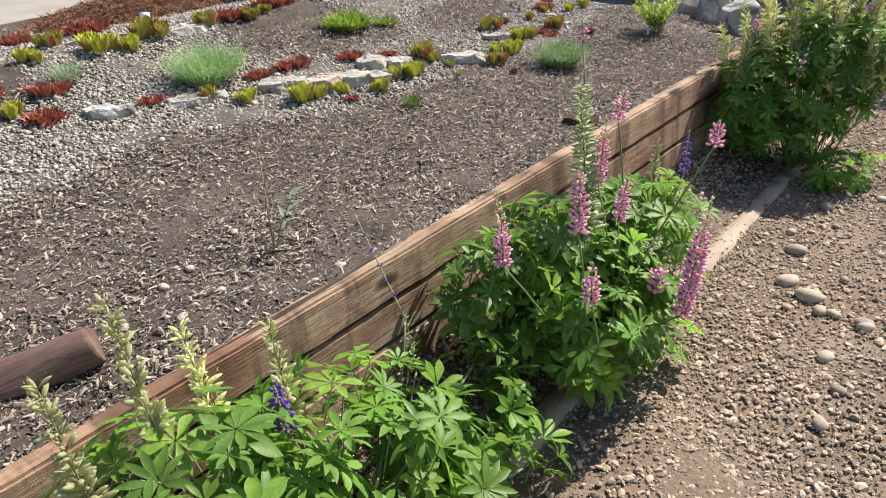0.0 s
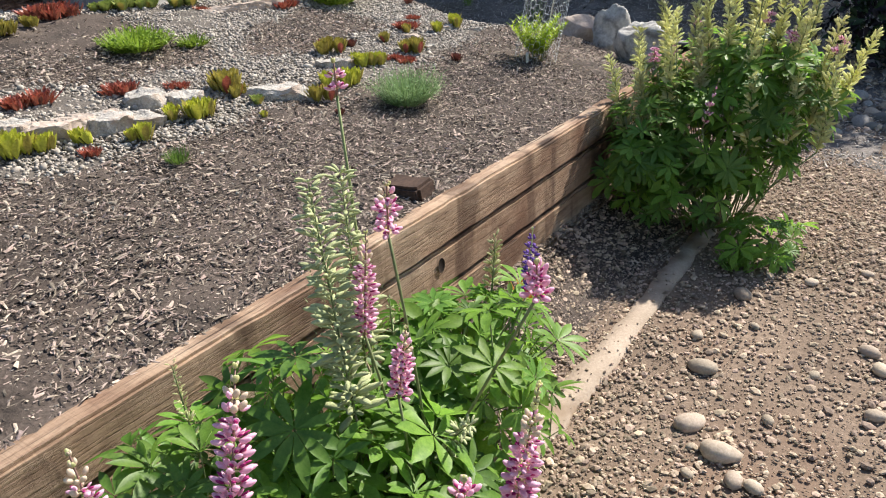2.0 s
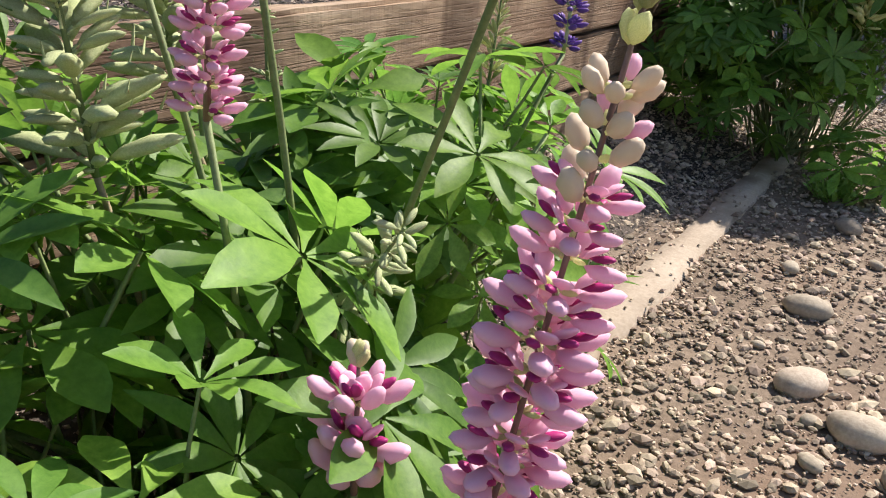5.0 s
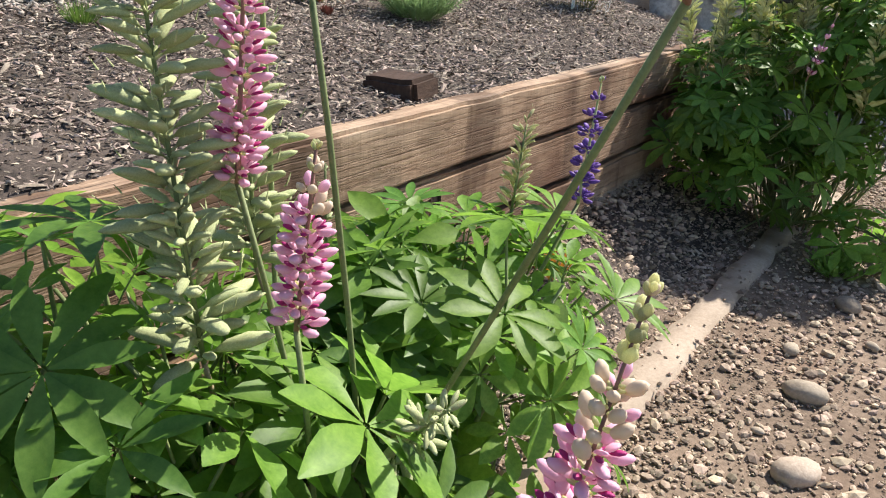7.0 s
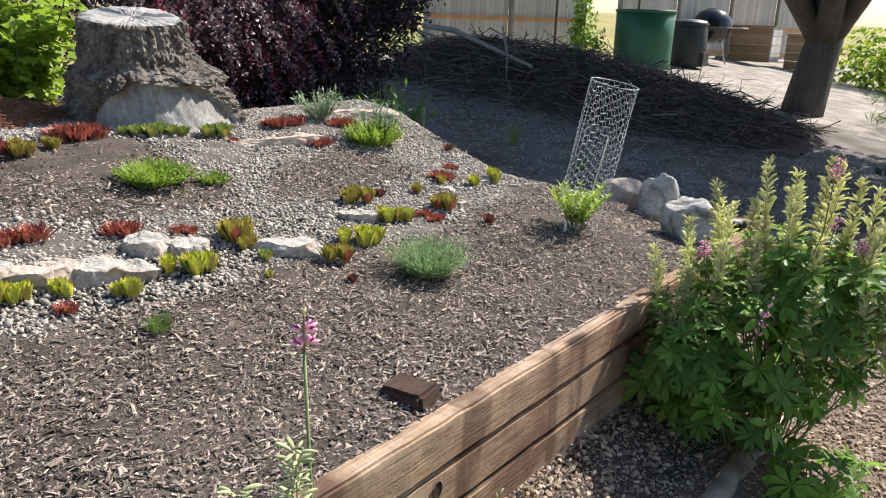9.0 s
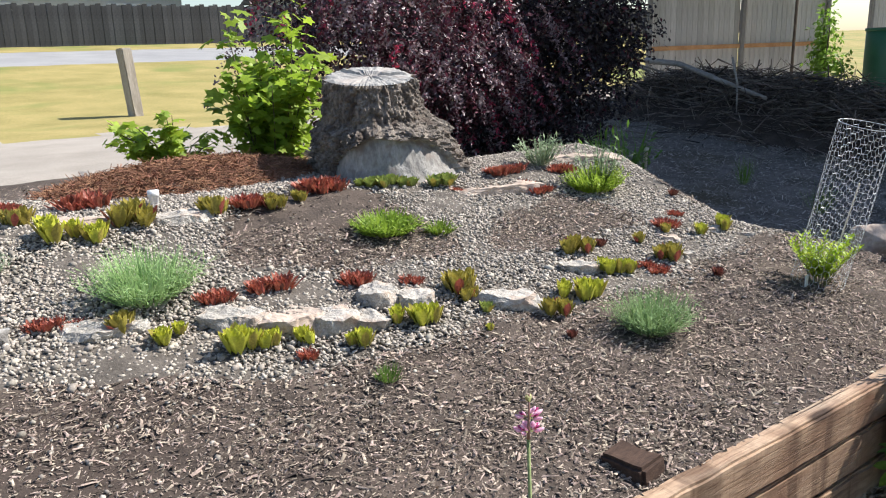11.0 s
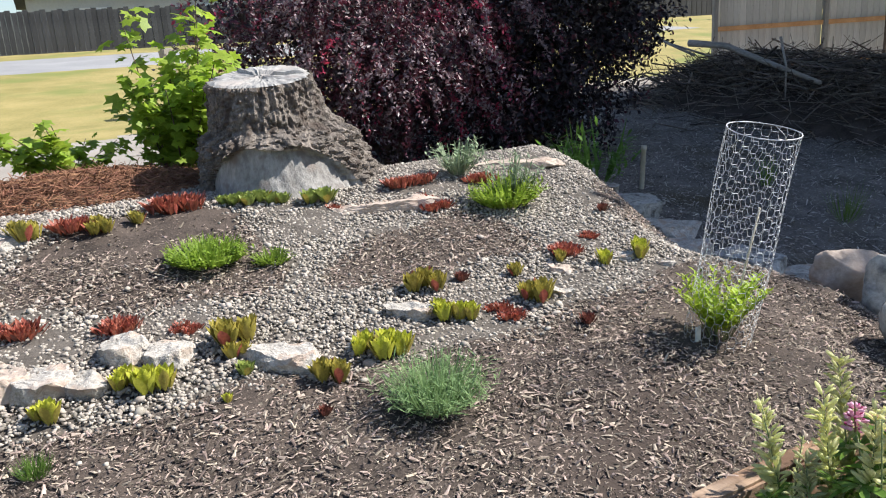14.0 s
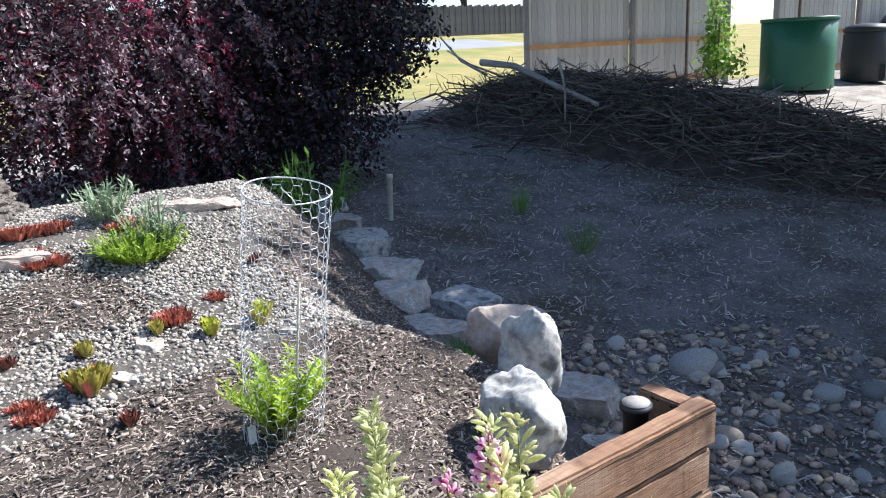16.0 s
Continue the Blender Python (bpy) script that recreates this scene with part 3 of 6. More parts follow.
# broken slabs under the succulents
for x, y, a, b, c, t, m, lab in [(-1.70, -0.66, 0.13, 0.13, 0.10, 50, M_SLAB, "rough pale stone edging the gravel"), (-1.60, -0.47, 0.15, 0.13, 0.095, 75, M_PINK_SLAB, "tan broken stone edging the gravel"), (-1.51, -0.29, 0.14, 0.12, 0.10, 55, M_SLAB, "pale pitted stone edging the gravel"), (-1.44, -0.16, 0.10, 0.10, 0.085, 20, M_SLAB, "small chalky stone beside a succulent"),
                                 (-1.62, -0.02, 0.12, 0.11, 0.11, 40, M_SLAB, "broken pale rock half sunk in gravel"), (-1.52, 0.13, 0.11, 0.10, 0.085, 80, M_SLAB, "pale angular rock half sunk in gravel"),
                                 (-1.33, 0.52, 0.20, 0.10, 0.09, 40, M_SLAB, "angular pale slab with a shaded broken edge"), (-1.45, 1.10, 0.11, 0.08, 0.07, 50, M_SLAB, "small pale stone among the succulents"),
                                 (-2.62, 1.48, 0.36, 0.18, 0.05, 66, M_PINK_SLAB, "flat pinkish slab at the foot of the stump"), (-3.05, -0.95, 0.26, 0.14, 0.05, 70, M_PINK_SLAB, "flat pinkish slab among red succulents"),
                                 (-2.88, -0.50, 0.18, 0.11, 0.05, 70, M_SLAB, "low pale slab in the gravel"), (-1.37, 2.42, 0.07, 0.05, 0.03, 20, M_SLAB, "small flat grey stone on the gravel"), (-1.52, 2.28, 0.10, 0.07, 0.04, 60, M_SLAB, "small pale stone by the succulents"),
                                 (-1.88, -1.15, 0.17, 0.12, 0.07, 80, M_SLAB, "rough pale stone behind the succulents"), (-2.02, -1.55, 0.15, 0.11, 0.07, 50, M_BOULDER, "grey stone beside red succulents"), (-2.9, 2.55, 0.3, 0.14, 0.05, 66, M_PINK_SLAB, "flat pinkish slab behind red succulents"), (-1.55, 1.92, 0.09, 0.07, 0.04, 15, M_PINK_SLAB, "small tan stone in the gravel"), (-1.32, 1.78, 0.08, 0.06, 0.04, 35, M_SLAB, "small pale stone in the gravel")]:
    stone("slab_rock", x, y, a * 1.02, b * 0.85, c * 0.72, m, lab, "rock", t, 0, 0.40, 10 * abs(x) + y, "slabs of the rock garden", 3, 0.30, 0.2)
for sx_, sy_, ha, hb, turn_, lift in [(-1.64, -0.43, 0.30, 0.09, 62, 0.036), (-1.60, 0.06, 0.15, 0.05, 60, 0.036), (-2.64, 1.48, 0.25, 0.09, 66, 0.026)]:
    n_ = int(9000 * ha * hb) + 60
    ua, ub = rng.uniform(-ha, ha, n_), rng.uniform(-hb, hb, n_) * 0.8 - hb * 0.1
    ct, st_ = math.cos(radians(turn_)), math.sin(radians(turn_))
    qx, qy = sx_ + ua * ct - ub * st_, sy_ + ua * st_ + ub * ct
    qr = rng.uniform(0.006, 0.011, n_)
    onslab = scatter("slab_gravel", ICO1, np.stack([qx, qy, top_z(qx, qy) + lift + rng.uniform(-0.004, 0.004, n_)], 1), np.stack([qr * 1.25, qr * 0.9, qr * 0.65], 1), 0.3, M_GRAVEL, True, 0.13)
    tagged(onslab, "pale pea gravel spilled over a stone slab", "gravel", kind="stuff")
# pale stones lying in the mulch
q = random.Random(77)
for i in range(16):
    x, y = -0.36 + q.gauss(0, 0.16), -2.05 + q.gauss(0, 0.28)
    w = q.uniform(0.02, 0.045)
    stone("mulch_stone", min(x, -0.12), y, w * 0.6, w * 0.45, w * 0.3, M_SLAB if i % 3 else M_PINK_SLAB, "small pale stone lying in bark mulch", "stone", 61 * i % 180, 0, 0.3, 2.3 * i + 0.7, "pale stones in the mulch", 2, 0.25)
# loose stones on the path
for i, (x, y, w) in enumerate([(0.89, 0.40, 0.105), (0.87, 1.04, 0.09), (0.80, 0.62, 0.06), (0.95, 0.05, 0.105), (1.08, -0.05, 0.12), (1.02, -0.19, 0.045), (1.15, -0.15, 0.07), (0.99, -0.06, 0.036), (1.34, -0.17, 0.075),
                               (1.40, 0.81, 0.08), (1.45, 0.70, 0.075), (1.57, -0.07, 0.065), (1.47, 0.40, 0.07), (1.21, -0.15, 0.062), (1.37, -0.95, 0.07), (1.27, -0.51, 0.078), (1.35, -0.19, 0.07), (1.37, -0.71, 0.06), (1.17, 0.2, 0.05), (1.25, 0.55, 0.05),
                               (1.1, 1.3, 0.06), (1.3, 1.5, 0.055), (0.98, 0.8, 0.045), (1.05, -0.45, 0.04), (1.0, -0.33, 0.03), (0.84, 0.16, 0.03), (1.6, 0.9, 0.06), (1.75, 0.2, 0.06)]):
    stone("path_stone", x, y, w * 0.55, w * 0.40, w * 0.28, M_PATH_STONE, "rounded tan river stone lying on the dirt path", "stone", 137 * i % 180, 0, 0.3, 1.9 * i + 0.4, "stones on the path", 2, 0.18)

# concrete mowing strip
bm = bmesh.new()
ys_strip = np.arange(-3.4, 2.45, 0.07)
rows = []
for k, y in enumerate(ys_strip):
    w0 = 0.468 + 0.014 * math.sin(y * 2.1) + rng.normal(0, 0.007)
    w1 = 0.592 + 0.014 * math.sin(y * 2.7 + 1) + rng.normal(0, 0.006)
    g = float(ground_z(0.5, y))
    rows.append([bm.verts.new((w0, y, g - 0.03)), bm.verts.new((w0 + 0.012, y, g + 0.016)), bm.verts.new(((w0 + w1) / 2, y, g + 0.019 + rng.normal(0, 0.0012))), bm.verts.new((w1 - 0.012, y, g + 0.014)), bm.verts.new((w1, y, g - 0.03))])
for r0, r1 in zip(rows, rows[1:]):
    for a in range(4):
        bm.faces.new((r0[a], r0[a + 1], r1[a + 1], r1[a]))
strip = link(bm, "concrete_strip", M_CONCRETE, None, True)
tagged(strip, "worn tan concrete mowing strip between soil and path", "edging strip", kind="structure")

# cobbles of the dry creek
creek = empty("dry_creek", "shaded bed of grey river cobbles beyond the wall", "cobbles", kind="structure")
cob_shapes = []
for k in range(6):
    b = stone_bm(1, 0.78, 0.6, 20 + k, 0.16, 2)
    me = bpy.data.meshes.new("cobble")
    b.to_mesh(me)
    b.free()
    me.materials.append(M_PATH_STONE if k == 5 else bpy.data.materials["cobble"])
    me.polygons.foreach_set("use_smooth", np.ones(len(me.polygons), bool))
    cob_shapes.append(me)
count = 0
while count < 290:
    x, y = rng.uniform(-1.5, 2.4), rng.uniform(3.6, 7.0)
    if abs((y - 3.3) - 0.9 * (x + 1.5)) > 1.5 or (x < 0 and y < border_y(x) + 0.55):
        continue
    r = rng.lognormal(-3.15, 0.42)
    o = new("cobble", cob_shapes[int(rng.integers(6))])
    o.parent = creek
    o.location = (x, y, float(ground_z(x, y)) + 0.12 * r)
    o.rotation_euler = (rng.normal(0, 0.2), rng.normal(0, 0.2), rng.uniform(0, 6.28))
    o.scale = (r, r, r)
    count += 1
kx, ky = spread(7000, -1.8, 2.6, 3.5, 7.5, lambda x, y: (np.abs((y - 3.3) - 0.9 * (x + 1.5)) < 1.7 + 0.3 * np.sin(5 * x)) & ((x > 0) | (y > border_y(np.minimum(x, 0)) + 0.35)))
kr = rng.lognormal(-4.2, 0.5, len(kx)).clip(0.005, 0.04)
shingle = scatter("creek_shingle", ICO1, np.stack([kx, ky, ground_z(kx, ky) + 0.2 * kr], 1), np.stack([kr * 1.3, kr, kr * 0.6], 1), 0.3, M_STONELET, True, 0.12)
tagged(shingle, "small grey-brown pebbles between the creek cobbles", "pebbles", kind="stuff")
bx, by = spread(420, 0.455, 0.62, -3.2, 2.4, lambda x, y: rng.random(len(x)) < 0.8)
br = rng.lognormal(-5.3, 0.5, len(bx)).clip(0.002, 0.012)
crumb2 = scatter("strip_grit", OCTA, np.stack([bx, by, ground_z(0 * bx + 0.5, by) + 0.018 + 0.2 * br], 1), np.stack([br * 1.3, br, br * 0.7], 1), 0.3, M_STONELET, False, 0.2)
tagged(crumb2, "loose grit scattered on the concrete strip", "gravel", kind="stuff")
# wooden block behind the wall, round cap, pipe stub
block = tagged(link(box_bm(-0.082, 0.082, -0.06, 0.06, -0.10, 0.05, 0.012, 3, 0.010, 4), "wood_block", material("dark_wood", (0.028, 0.016, 0.012), (0.10, 0.06, 0.042), 8, 0.9, 0.8, 50, stretch=(1, 0.3, 1)), None), "dark weathered wooden block poking from the mulch", "wood block")
block.matrix_world = pose(-0.180, 0.055, 0.650, 5, -4, 5)
part("knot", lathe([(0.030, 0.004), (0.024, 0.0015), (0.014, 0.001), (0.0, 0.0012)], 18), M_KNOT, wall, "dark round knot hole").matrix_world = pose(0.001, -0.02, 0.415, 0, 90, 0) @ Matrix.Diagonal((1.0, 0.72, 1.0, 1.0))


# ---------------------------------------------------------------- plant pieces
def leafy(name, a, b, trans=0.35, rough=0.5, rnd=0.25, c=None, spots=20, spec=0.35, fine=120):
    return material(name, a, b, 25, rough, 0.12, fine, random_mix=rnd, spec=spec, trans=trans, c=c, spots=spots)


M_LUPIN = leafy("lupin_leaf", (0.12, 0.245, 0.03), (0.255, 0.42, 0.065), 0.55, 0.48, 0.3, spec=0.42)
M_LUPIN_DARK = leafy("lupin_leaf_deep", (0.085, 0.185, 0.028), (0.18, 0.315, 0.058), 0.5, 0.46, 0.3, spec=0.42)
M_STEM = material("green_stem", (0.12, 0.16, 0.06), (0.22, 0.26, 0.11), 30, 0.6, 0.2, 200, random_mix=0.15)
M_DRYSTEM = material("dry_stem", (0.20, 0.15, 0.09), (0.36, 0.29, 0.18), 30, 0.8, 0.2, 200)
M_PETAL = material("pink_petal", (0.82, 0.42, 0.60), (0.94, 0.66, 0.78), 60, 0.55, 0.05, 300, random_mix=0.10, island=True, trans=0.34)
M_PETAL_DARK = material("magenta_petal", (0.27, 0.012, 0.11), (0.45, 0.04, 0.22), 60, 0.5, 0.05, 300, random_mix=0.2, island=True, trans=0.2)
M_PURPLE = material("violet_petal", (0.10, 0.04, 0.26), (0.22, 0.11, 0.45), 60, 0.5, 0.05, 300, random_mix=0.2, island=True, trans=0.25)
M_BUD = material("pale_bud", (0.68, 0.53, 0.40), (0.85, 0.72, 0.58), 60, 0.6, 0.05, 300, random_mix=0.15, island=True, trans=0.3)
M_POD = material("hairy_pod", (0.57, 0.58, 0.28), (0.86, 0.84, 0.55), 40, 0.7, 0.3, 260, random_mix=0.25, trans=0.58)
M_FLOWER_STEM = material("plum_stem", (0.16, 0.085, 0.075), (0.27, 0.16, 0.13), 30, 0.6, 0.2, 200, random_mix=0.15)
M_POD_GREY = material("grey_pod", (0.33, 0.38, 0.18), (0.54, 0.57, 0.32), 40, 0.85, 0.3, 260, random_mix=0.2, trans=0.15)


def blade(bm, base, out, up, length, width, droop=0.3, segs=4, fold=0.25, mat=0, tip=0.15, shape=0.55):
    """A folded, drooping leaf blade from base towards out; up is its upper side."""
    out, up = out.normalized(), up.normalized()
    side = out.cross(up).normalized()
    up = side.cross(out).normalized()
    left, mid, right = [], [], []
    for k in range(segs + 1):
        s = k / segs
        c = base + out * (length * s) - up * (droop * length * s * s)
        w = width * 0.5 * max(tip * 0.3, math.sin(math.pi * min(1, s ** shape * 0.96 + 0.02)))
        mid.append(bm.verts.new(c))
        left.append(bm.verts.new(c - side * w + up * (fold * w)))
        right.append(bm.verts.new(c + side * w + up * (fold * w)))
    for k in range(segs):
        for a, b in ((left, mid), (mid, right)):
            f = bm.faces.new((a[k], b[k], b[k + 1], a[k + 1]))
            f.material_index = mat
            f.smooth = True


def tube(bm, pts, r0, r1, sides=5, mat=0, cap=True):
    """A tapering tube along points."""
    pts = [Vector(p) for p in pts]
    rings = []
    for k, p in enumerate(pts):
        d = (pts[min(k + 1, len(pts) - 1)] - pts[max(k - 1, 0)]).normalized()
        a = d.cross(Vector((0.31, 0.87, 0.38))).normalized()
        b = d.cross(a)
        r = r0 + (r1 - r0) * k / max(1, len(pts) - 1)
        rings.append([bm.verts.new(p + (a * math.cos(2 * math.pi * j / sides) + b * math.sin(2 * math.pi * j / sides)) * r) for j in range(sides)])
    for q0, q1 in zip(rings, rings[1:]):
        for j in range(sides):
            f = bm.faces.new((q0[j], q0[(j + 1) % sides], q1[(j + 1) % sides], q1[j]))
            f.material_index = mat
            f.smooth = True
    if cap:
        for ring in (list(reversed(rings[0])), rings[-1]):
            f = bm.faces.new(ring)
            f.material_index = mat


def pip(bm, c, d, length, width, mat=0, sides=5, flat=1.0, bend=0.0):
    """A small closed almond shape at c along d: a petal pouch, a bud or a pod."""
    d = d.normalized()
    a = d.cross(Vector((0.2, 0.1, 0.97))).normalized()
    b = d.cross(a)
    tipa, rings = bm.verts.new(c), []
    for s, w in ((0.28, 0.8), (0.62, 1.0), (0.88, 0.62)):
        o = c + d * (length * s) - b * (bend * length * s * s)
        rings.append([bm.verts.new(o + (a * math.cos(6.2832 * j / sides) + b * math.sin(6.2832 * j / sides) * flat) * width * w * 0.5) for j in range(sides)])
    tipb = bm.verts.new(c + d * length - b * (bend * length))
    fs = []
    for j in range(sides):
        k = (j + 1) % sides
        fs.append(bm.faces.new((tipa, rings[0][k], rings[0][j])))
        for q0, q1 in zip(rings, rings[1:]):
            fs.append(bm.faces.new((q0[j], q0[k], q1[k], q1[j])))
        fs.append(bm.faces.new((tipb, rings[-1][j], rings[-1][k])))
    for f in fs:
        f.material_index = mat
        f.smooth = True


R = random.Random(11)


def lupin_leaf_mesh(size, n, cup, petiole, broad=(0.25, 0.32)):
    """A palmate lupin leaf: n leaflets round the top of its stalk."""
    bm = bmesh.new()
    for k in range(n):
        a = 2 * math.pi * (k + R.uniform(-0.2, 0.2)) / n
        o = Vector((math.cos(a), math.sin(a), cup + R.uniform(-0.15, 0.15)))
        blade(bm, o.normalized() * 0.004, o, Vector((0, 0, 1)), size * R.uniform(0.85, 1.2), size * R.uniform(*broad), R.uniform(0.05, 0.38), 6, 0.30, 0, 0.15, 1.25 if broad[0] < 0.3 else 1.6)
    tube(bm, [(0, 0, 0), (0.006, 0.002, -petiole * 0.4), (0.02, 0.01, -petiole)], 0.0019, 0.0026, 4, 1, False)
    me = bpy.data.meshes.new("leaf")
    bm.to_mesh(me)
    bm.free()
    return me


LEAVES = []
for k in range(8):
    me = lupin_leaf_mesh(1.0 * (0.066, 0.078, 0.06, 0.085, 0.072, 0.09, 0.068, 0.08)[k], (9, 8, 8, 11, 7, 8, 11, 7)[k], (0.35, 0.1, 0.5, 0.15, 0.7, 0.25, 0.4, 0.05)[k], 0.13, (0.25, 0.32) if k in (0, 3, 6) else (0.33, 0.43))
    me.materials.append(M_LUPIN if k % 3 else M_LUPIN_DARK)
    me.materials.append(M_STEM)
    LEAVES.append(me)


def aim(z_axis, spin, place, s=1.0):
    q = z_axis.to_track_quat("Z", "Y").to_matrix().to_4x4()
    return Matrix.Translation(place) @ q @ Matrix.Rotation(spin, 4, "Z") @ Matrix.Scale(s, 4)


def spike(parent, base, tip, width, kind="pink", dense=1.0, ground_at=None, seed=0, stem_r=0.0032):
    """A flower or seed spike from base to tip, with its stalk down to ground_at."""
    q = random.Random(seed)
    base, tip = Vector(base), Vector(tip)
    ax = tip - base
    L = ax.length
    ax.normalize()
    s1 = ax.cross(Vector((0.3, 0.9, 0.1))).normalized()
    s2 = ax.cross(s1)
    g = Vector(ground_at) if ground_at else base - Vector((0, 0, 0.2))
    mid = (g + base) / 2 + Vector((0.02, 0.01, 0.04))
    curve = [g * (1 - u) ** 2 + mid * 2 * u * (1 - u) + base * u * u for u in (0, 0.2, 0.4, 0.6, 0.8, 1)]
    bm = bmesh.new()
    tube(bm, curve, stem_r * 1.25, stem_r, 6, 0)
    stalk = part("stalk", bm, M_DRYSTEM if kind == "grey" else M_STEM, parent)
    nm, lab = {"pink": ("flower_spike", "pink and magenta flower spike"), "purple": ("flower_spike", "violet flower spike"), "pod": ("seed_spike", "yellow-green hairy seed pods"), "grey": ("seed_spike", "grey-green hairy seed pods")}[kind]
    flowering = kind in ("pink", "purple")
    whorls = max(3, int(L / (0.0192 if flowering else (0.015 if kind == "pod" else 0.023)) * dense))
    per = 6 if flowering else (5 if kind == "pod" else 6)
    bm = bmesh.new()
    tube(bm, [base + ax * (L * v) for v in (0.0, 0.3, 0.65, 0.98)], stem_r * 0.95, stem_r * 0.45, 6, 0)
    axis = part(nm, bm, {"pink": M_FLOWER_STEM, "purple": M_POD_GREY}.get(kind, M_STEM), parent, lab)
    cluster = bmesh.new() if kind == "pod" else None
    for w in range(whorls):
        f = (w + 0.5) / whorls
        r = width * 0.5
        if flowering:
            r *= 1.0 if f < 0.5 else max(0.26, 1 - ((f - 0.5) / 0.5) ** 1.1 * 0.72)
        else:
            r *= max(0.42, 1 - 0.5 * f)
        for k in range(per):
            if q.random() > 0.88 * min(1, dense + 0.35):
                continue
            a = 6.2832 * (k + 0.5 * (w % 2) + q.uniform(-0.22, 0.22)) / per
            d = (s1 * math.cos(a) + s2 * math.sin(a)) + ax * (q.uniform(-0.05, 0.25) if dense > 0.6 else q.uniform(0.3, 1.3))
            d.normalize()
            c = base + ax * (L * f + q.uniform(-0.003, 0.003))
            if flowering:
                stage = 0 if f < 0.68 + q.uniform(-0.05, 0.05) else (1 if f < 0.83 else 2)
                y_ax = ax.cross(d).normalized()
                m = Matrix((d, y_ax, d.cross(y_ax))).transposed().to_4x4()
                o = new(("floret", "half_open_floret", "flower_bud")[stage], FLORETS[(kind, stage, q.randrange(3))])
                o.parent = axis
                o.matrix_basis = Matrix.Translation(c + d * r * (0.30 if stage < 2 else 0.0)) @ m @ Matrix.Scale(r * (0.70, 0.86, 1.2)[stage] * q.uniform(0.9, 1.12), 4)
            else:
                if kind == "pod":
                    a = q.uniform(0, 6.2832)
                    d = s1 * math.cos(a) + s2 * math.sin(a) + ax * q.uniform(0.1, 1.5)
                    c += ax * q.uniform(-0.012, 0.012)
                d = (d + ax * q.uniform(0.1, 0.8)).normalized()
                y_ax = ax.cross(d).normalized()
                place = Matrix.Translation(c + d * 0.002) @ Matrix((d, y_ax, d.cross(y_ax))).transposed().to_4x4() @ Matrix.Scale(r * q.uniform(0.6, 1.25), 4)
                if cluster is not None:
                    first = len(cluster.verts)
                    cluster.from_mesh(PODS[(kind, q.randrange(4))])
                    cluster.verts.ensure_lookup_table()
                    for v in cluster.verts[first:]:
                        v.co = place @ v.co
                    continue
                o = new("seed_pod", PODS[(kind, q.randrange(4))])
                o.parent = axis
                o.matrix_basis = place
    if cluster is not None:
        part("pod_cluster", cluster, M_POD, axis)
    return axis


def floret_mesh(kind, stage, seed):
    """A pea flower of unit length along x: two puffed wings and a folded banner above, or a bud."""
    q = random.Random(seed)
    bm = bmesh.new()
    x, z = Vector((1, 0, 0)), Vector((0, 0, 1))
    if stage == 0:
        pip(bm, Vector((0.0, 0, -0.04)), Vector((1, 0.10 * q.uniform(-1, 1), -0.10)), 1.08, 0.54, 0, 8, 0.80, 0.24)
        pip(bm, Vector((-0.06, 0.03, 0.10)), Vector((0.55, 0.1 * q.uniform(-1, 1), 0.85)), 0.70, 0.56, 0, 8, 0.34, -0.25)
        pip(bm, Vector((0.06, 0.12 * q.uniform(-1, 1), 0.16)), Vector((0.85, 0.25 * q.uniform(-1, 1), 0.34)), 0.72, 0.33, 1, 6, 0.6, 0.0)
        pip(bm, Vector((-0.35, 0, 0)), x, 0.42, 0.16, 3, 5)
    elif stage == 1:
        pip(bm, Vector((0, 0, 0)), Vector((0.9, 0, 0.55)), 0.95, 0.58, 0 if seed == 0 else 2, 8, 0.85, 0.15)
        pip(bm, Vector((-0.3, 0, 0)), Vector((0.9, 0, 0.3)), 0.42, 0.2, 3, 5)
    else:
        pip(bm, Vector((0, 0, 0)), Vector((0.65, 0, 0.9)), 0.80, 0.46, 3 if seed else 2, 6, 0.8, 0.1)
    me = bpy.data.meshes.new("floret")
    bm.to_mesh(me)
    bm.free()
    for m in ([M_PETAL, M_PETAL_DARK, M_BUD, M_POD] if kind == "pink" else [M_PURPLE, M_PURPLE, M_PURPLE, M_POD_GREY]):
        me.materials.append(m)
    return me


def pod_mesh(kind, seed):
    """A plump hairy pod of unit length along x, curved, with its short stalk and withered tip."""
    q = random.Random(seed)
    bm = bmesh.new()
    pip(bm, Vector((0.10, 0, 0)), Vector((1, 0, q.uniform(-0.1, 0.15))), 0.85, q.uniform(0.21, 0.29), 0, 6, 0.7, q.uniform(-0.3, -0.1))
    tube(bm, [(0, 0, 0), (0.14, 0, 0)], 0.03, 0.03, 4, 0, False)
    tube(bm, [(0.9, 0, 0.15), (1.05, 0.02, 0.26)], 0.02, 0.006, 3, 0, False)
    me = bpy.data.meshes.new("seed_pod")
    bm.to_mesh(me)
    bm.free()
    me.materials.append(M_POD if kind == "pod" else M_POD_GREY)
    return me


PODS = {(k, n): pod_mesh(k, n) for k in ("pod", "grey") for n in range(4)}
FLORETS = {(k, st, n): floret_mesh(k, st, n) for k in ("pink", "purple") for st in range(3) for n in range(3)}


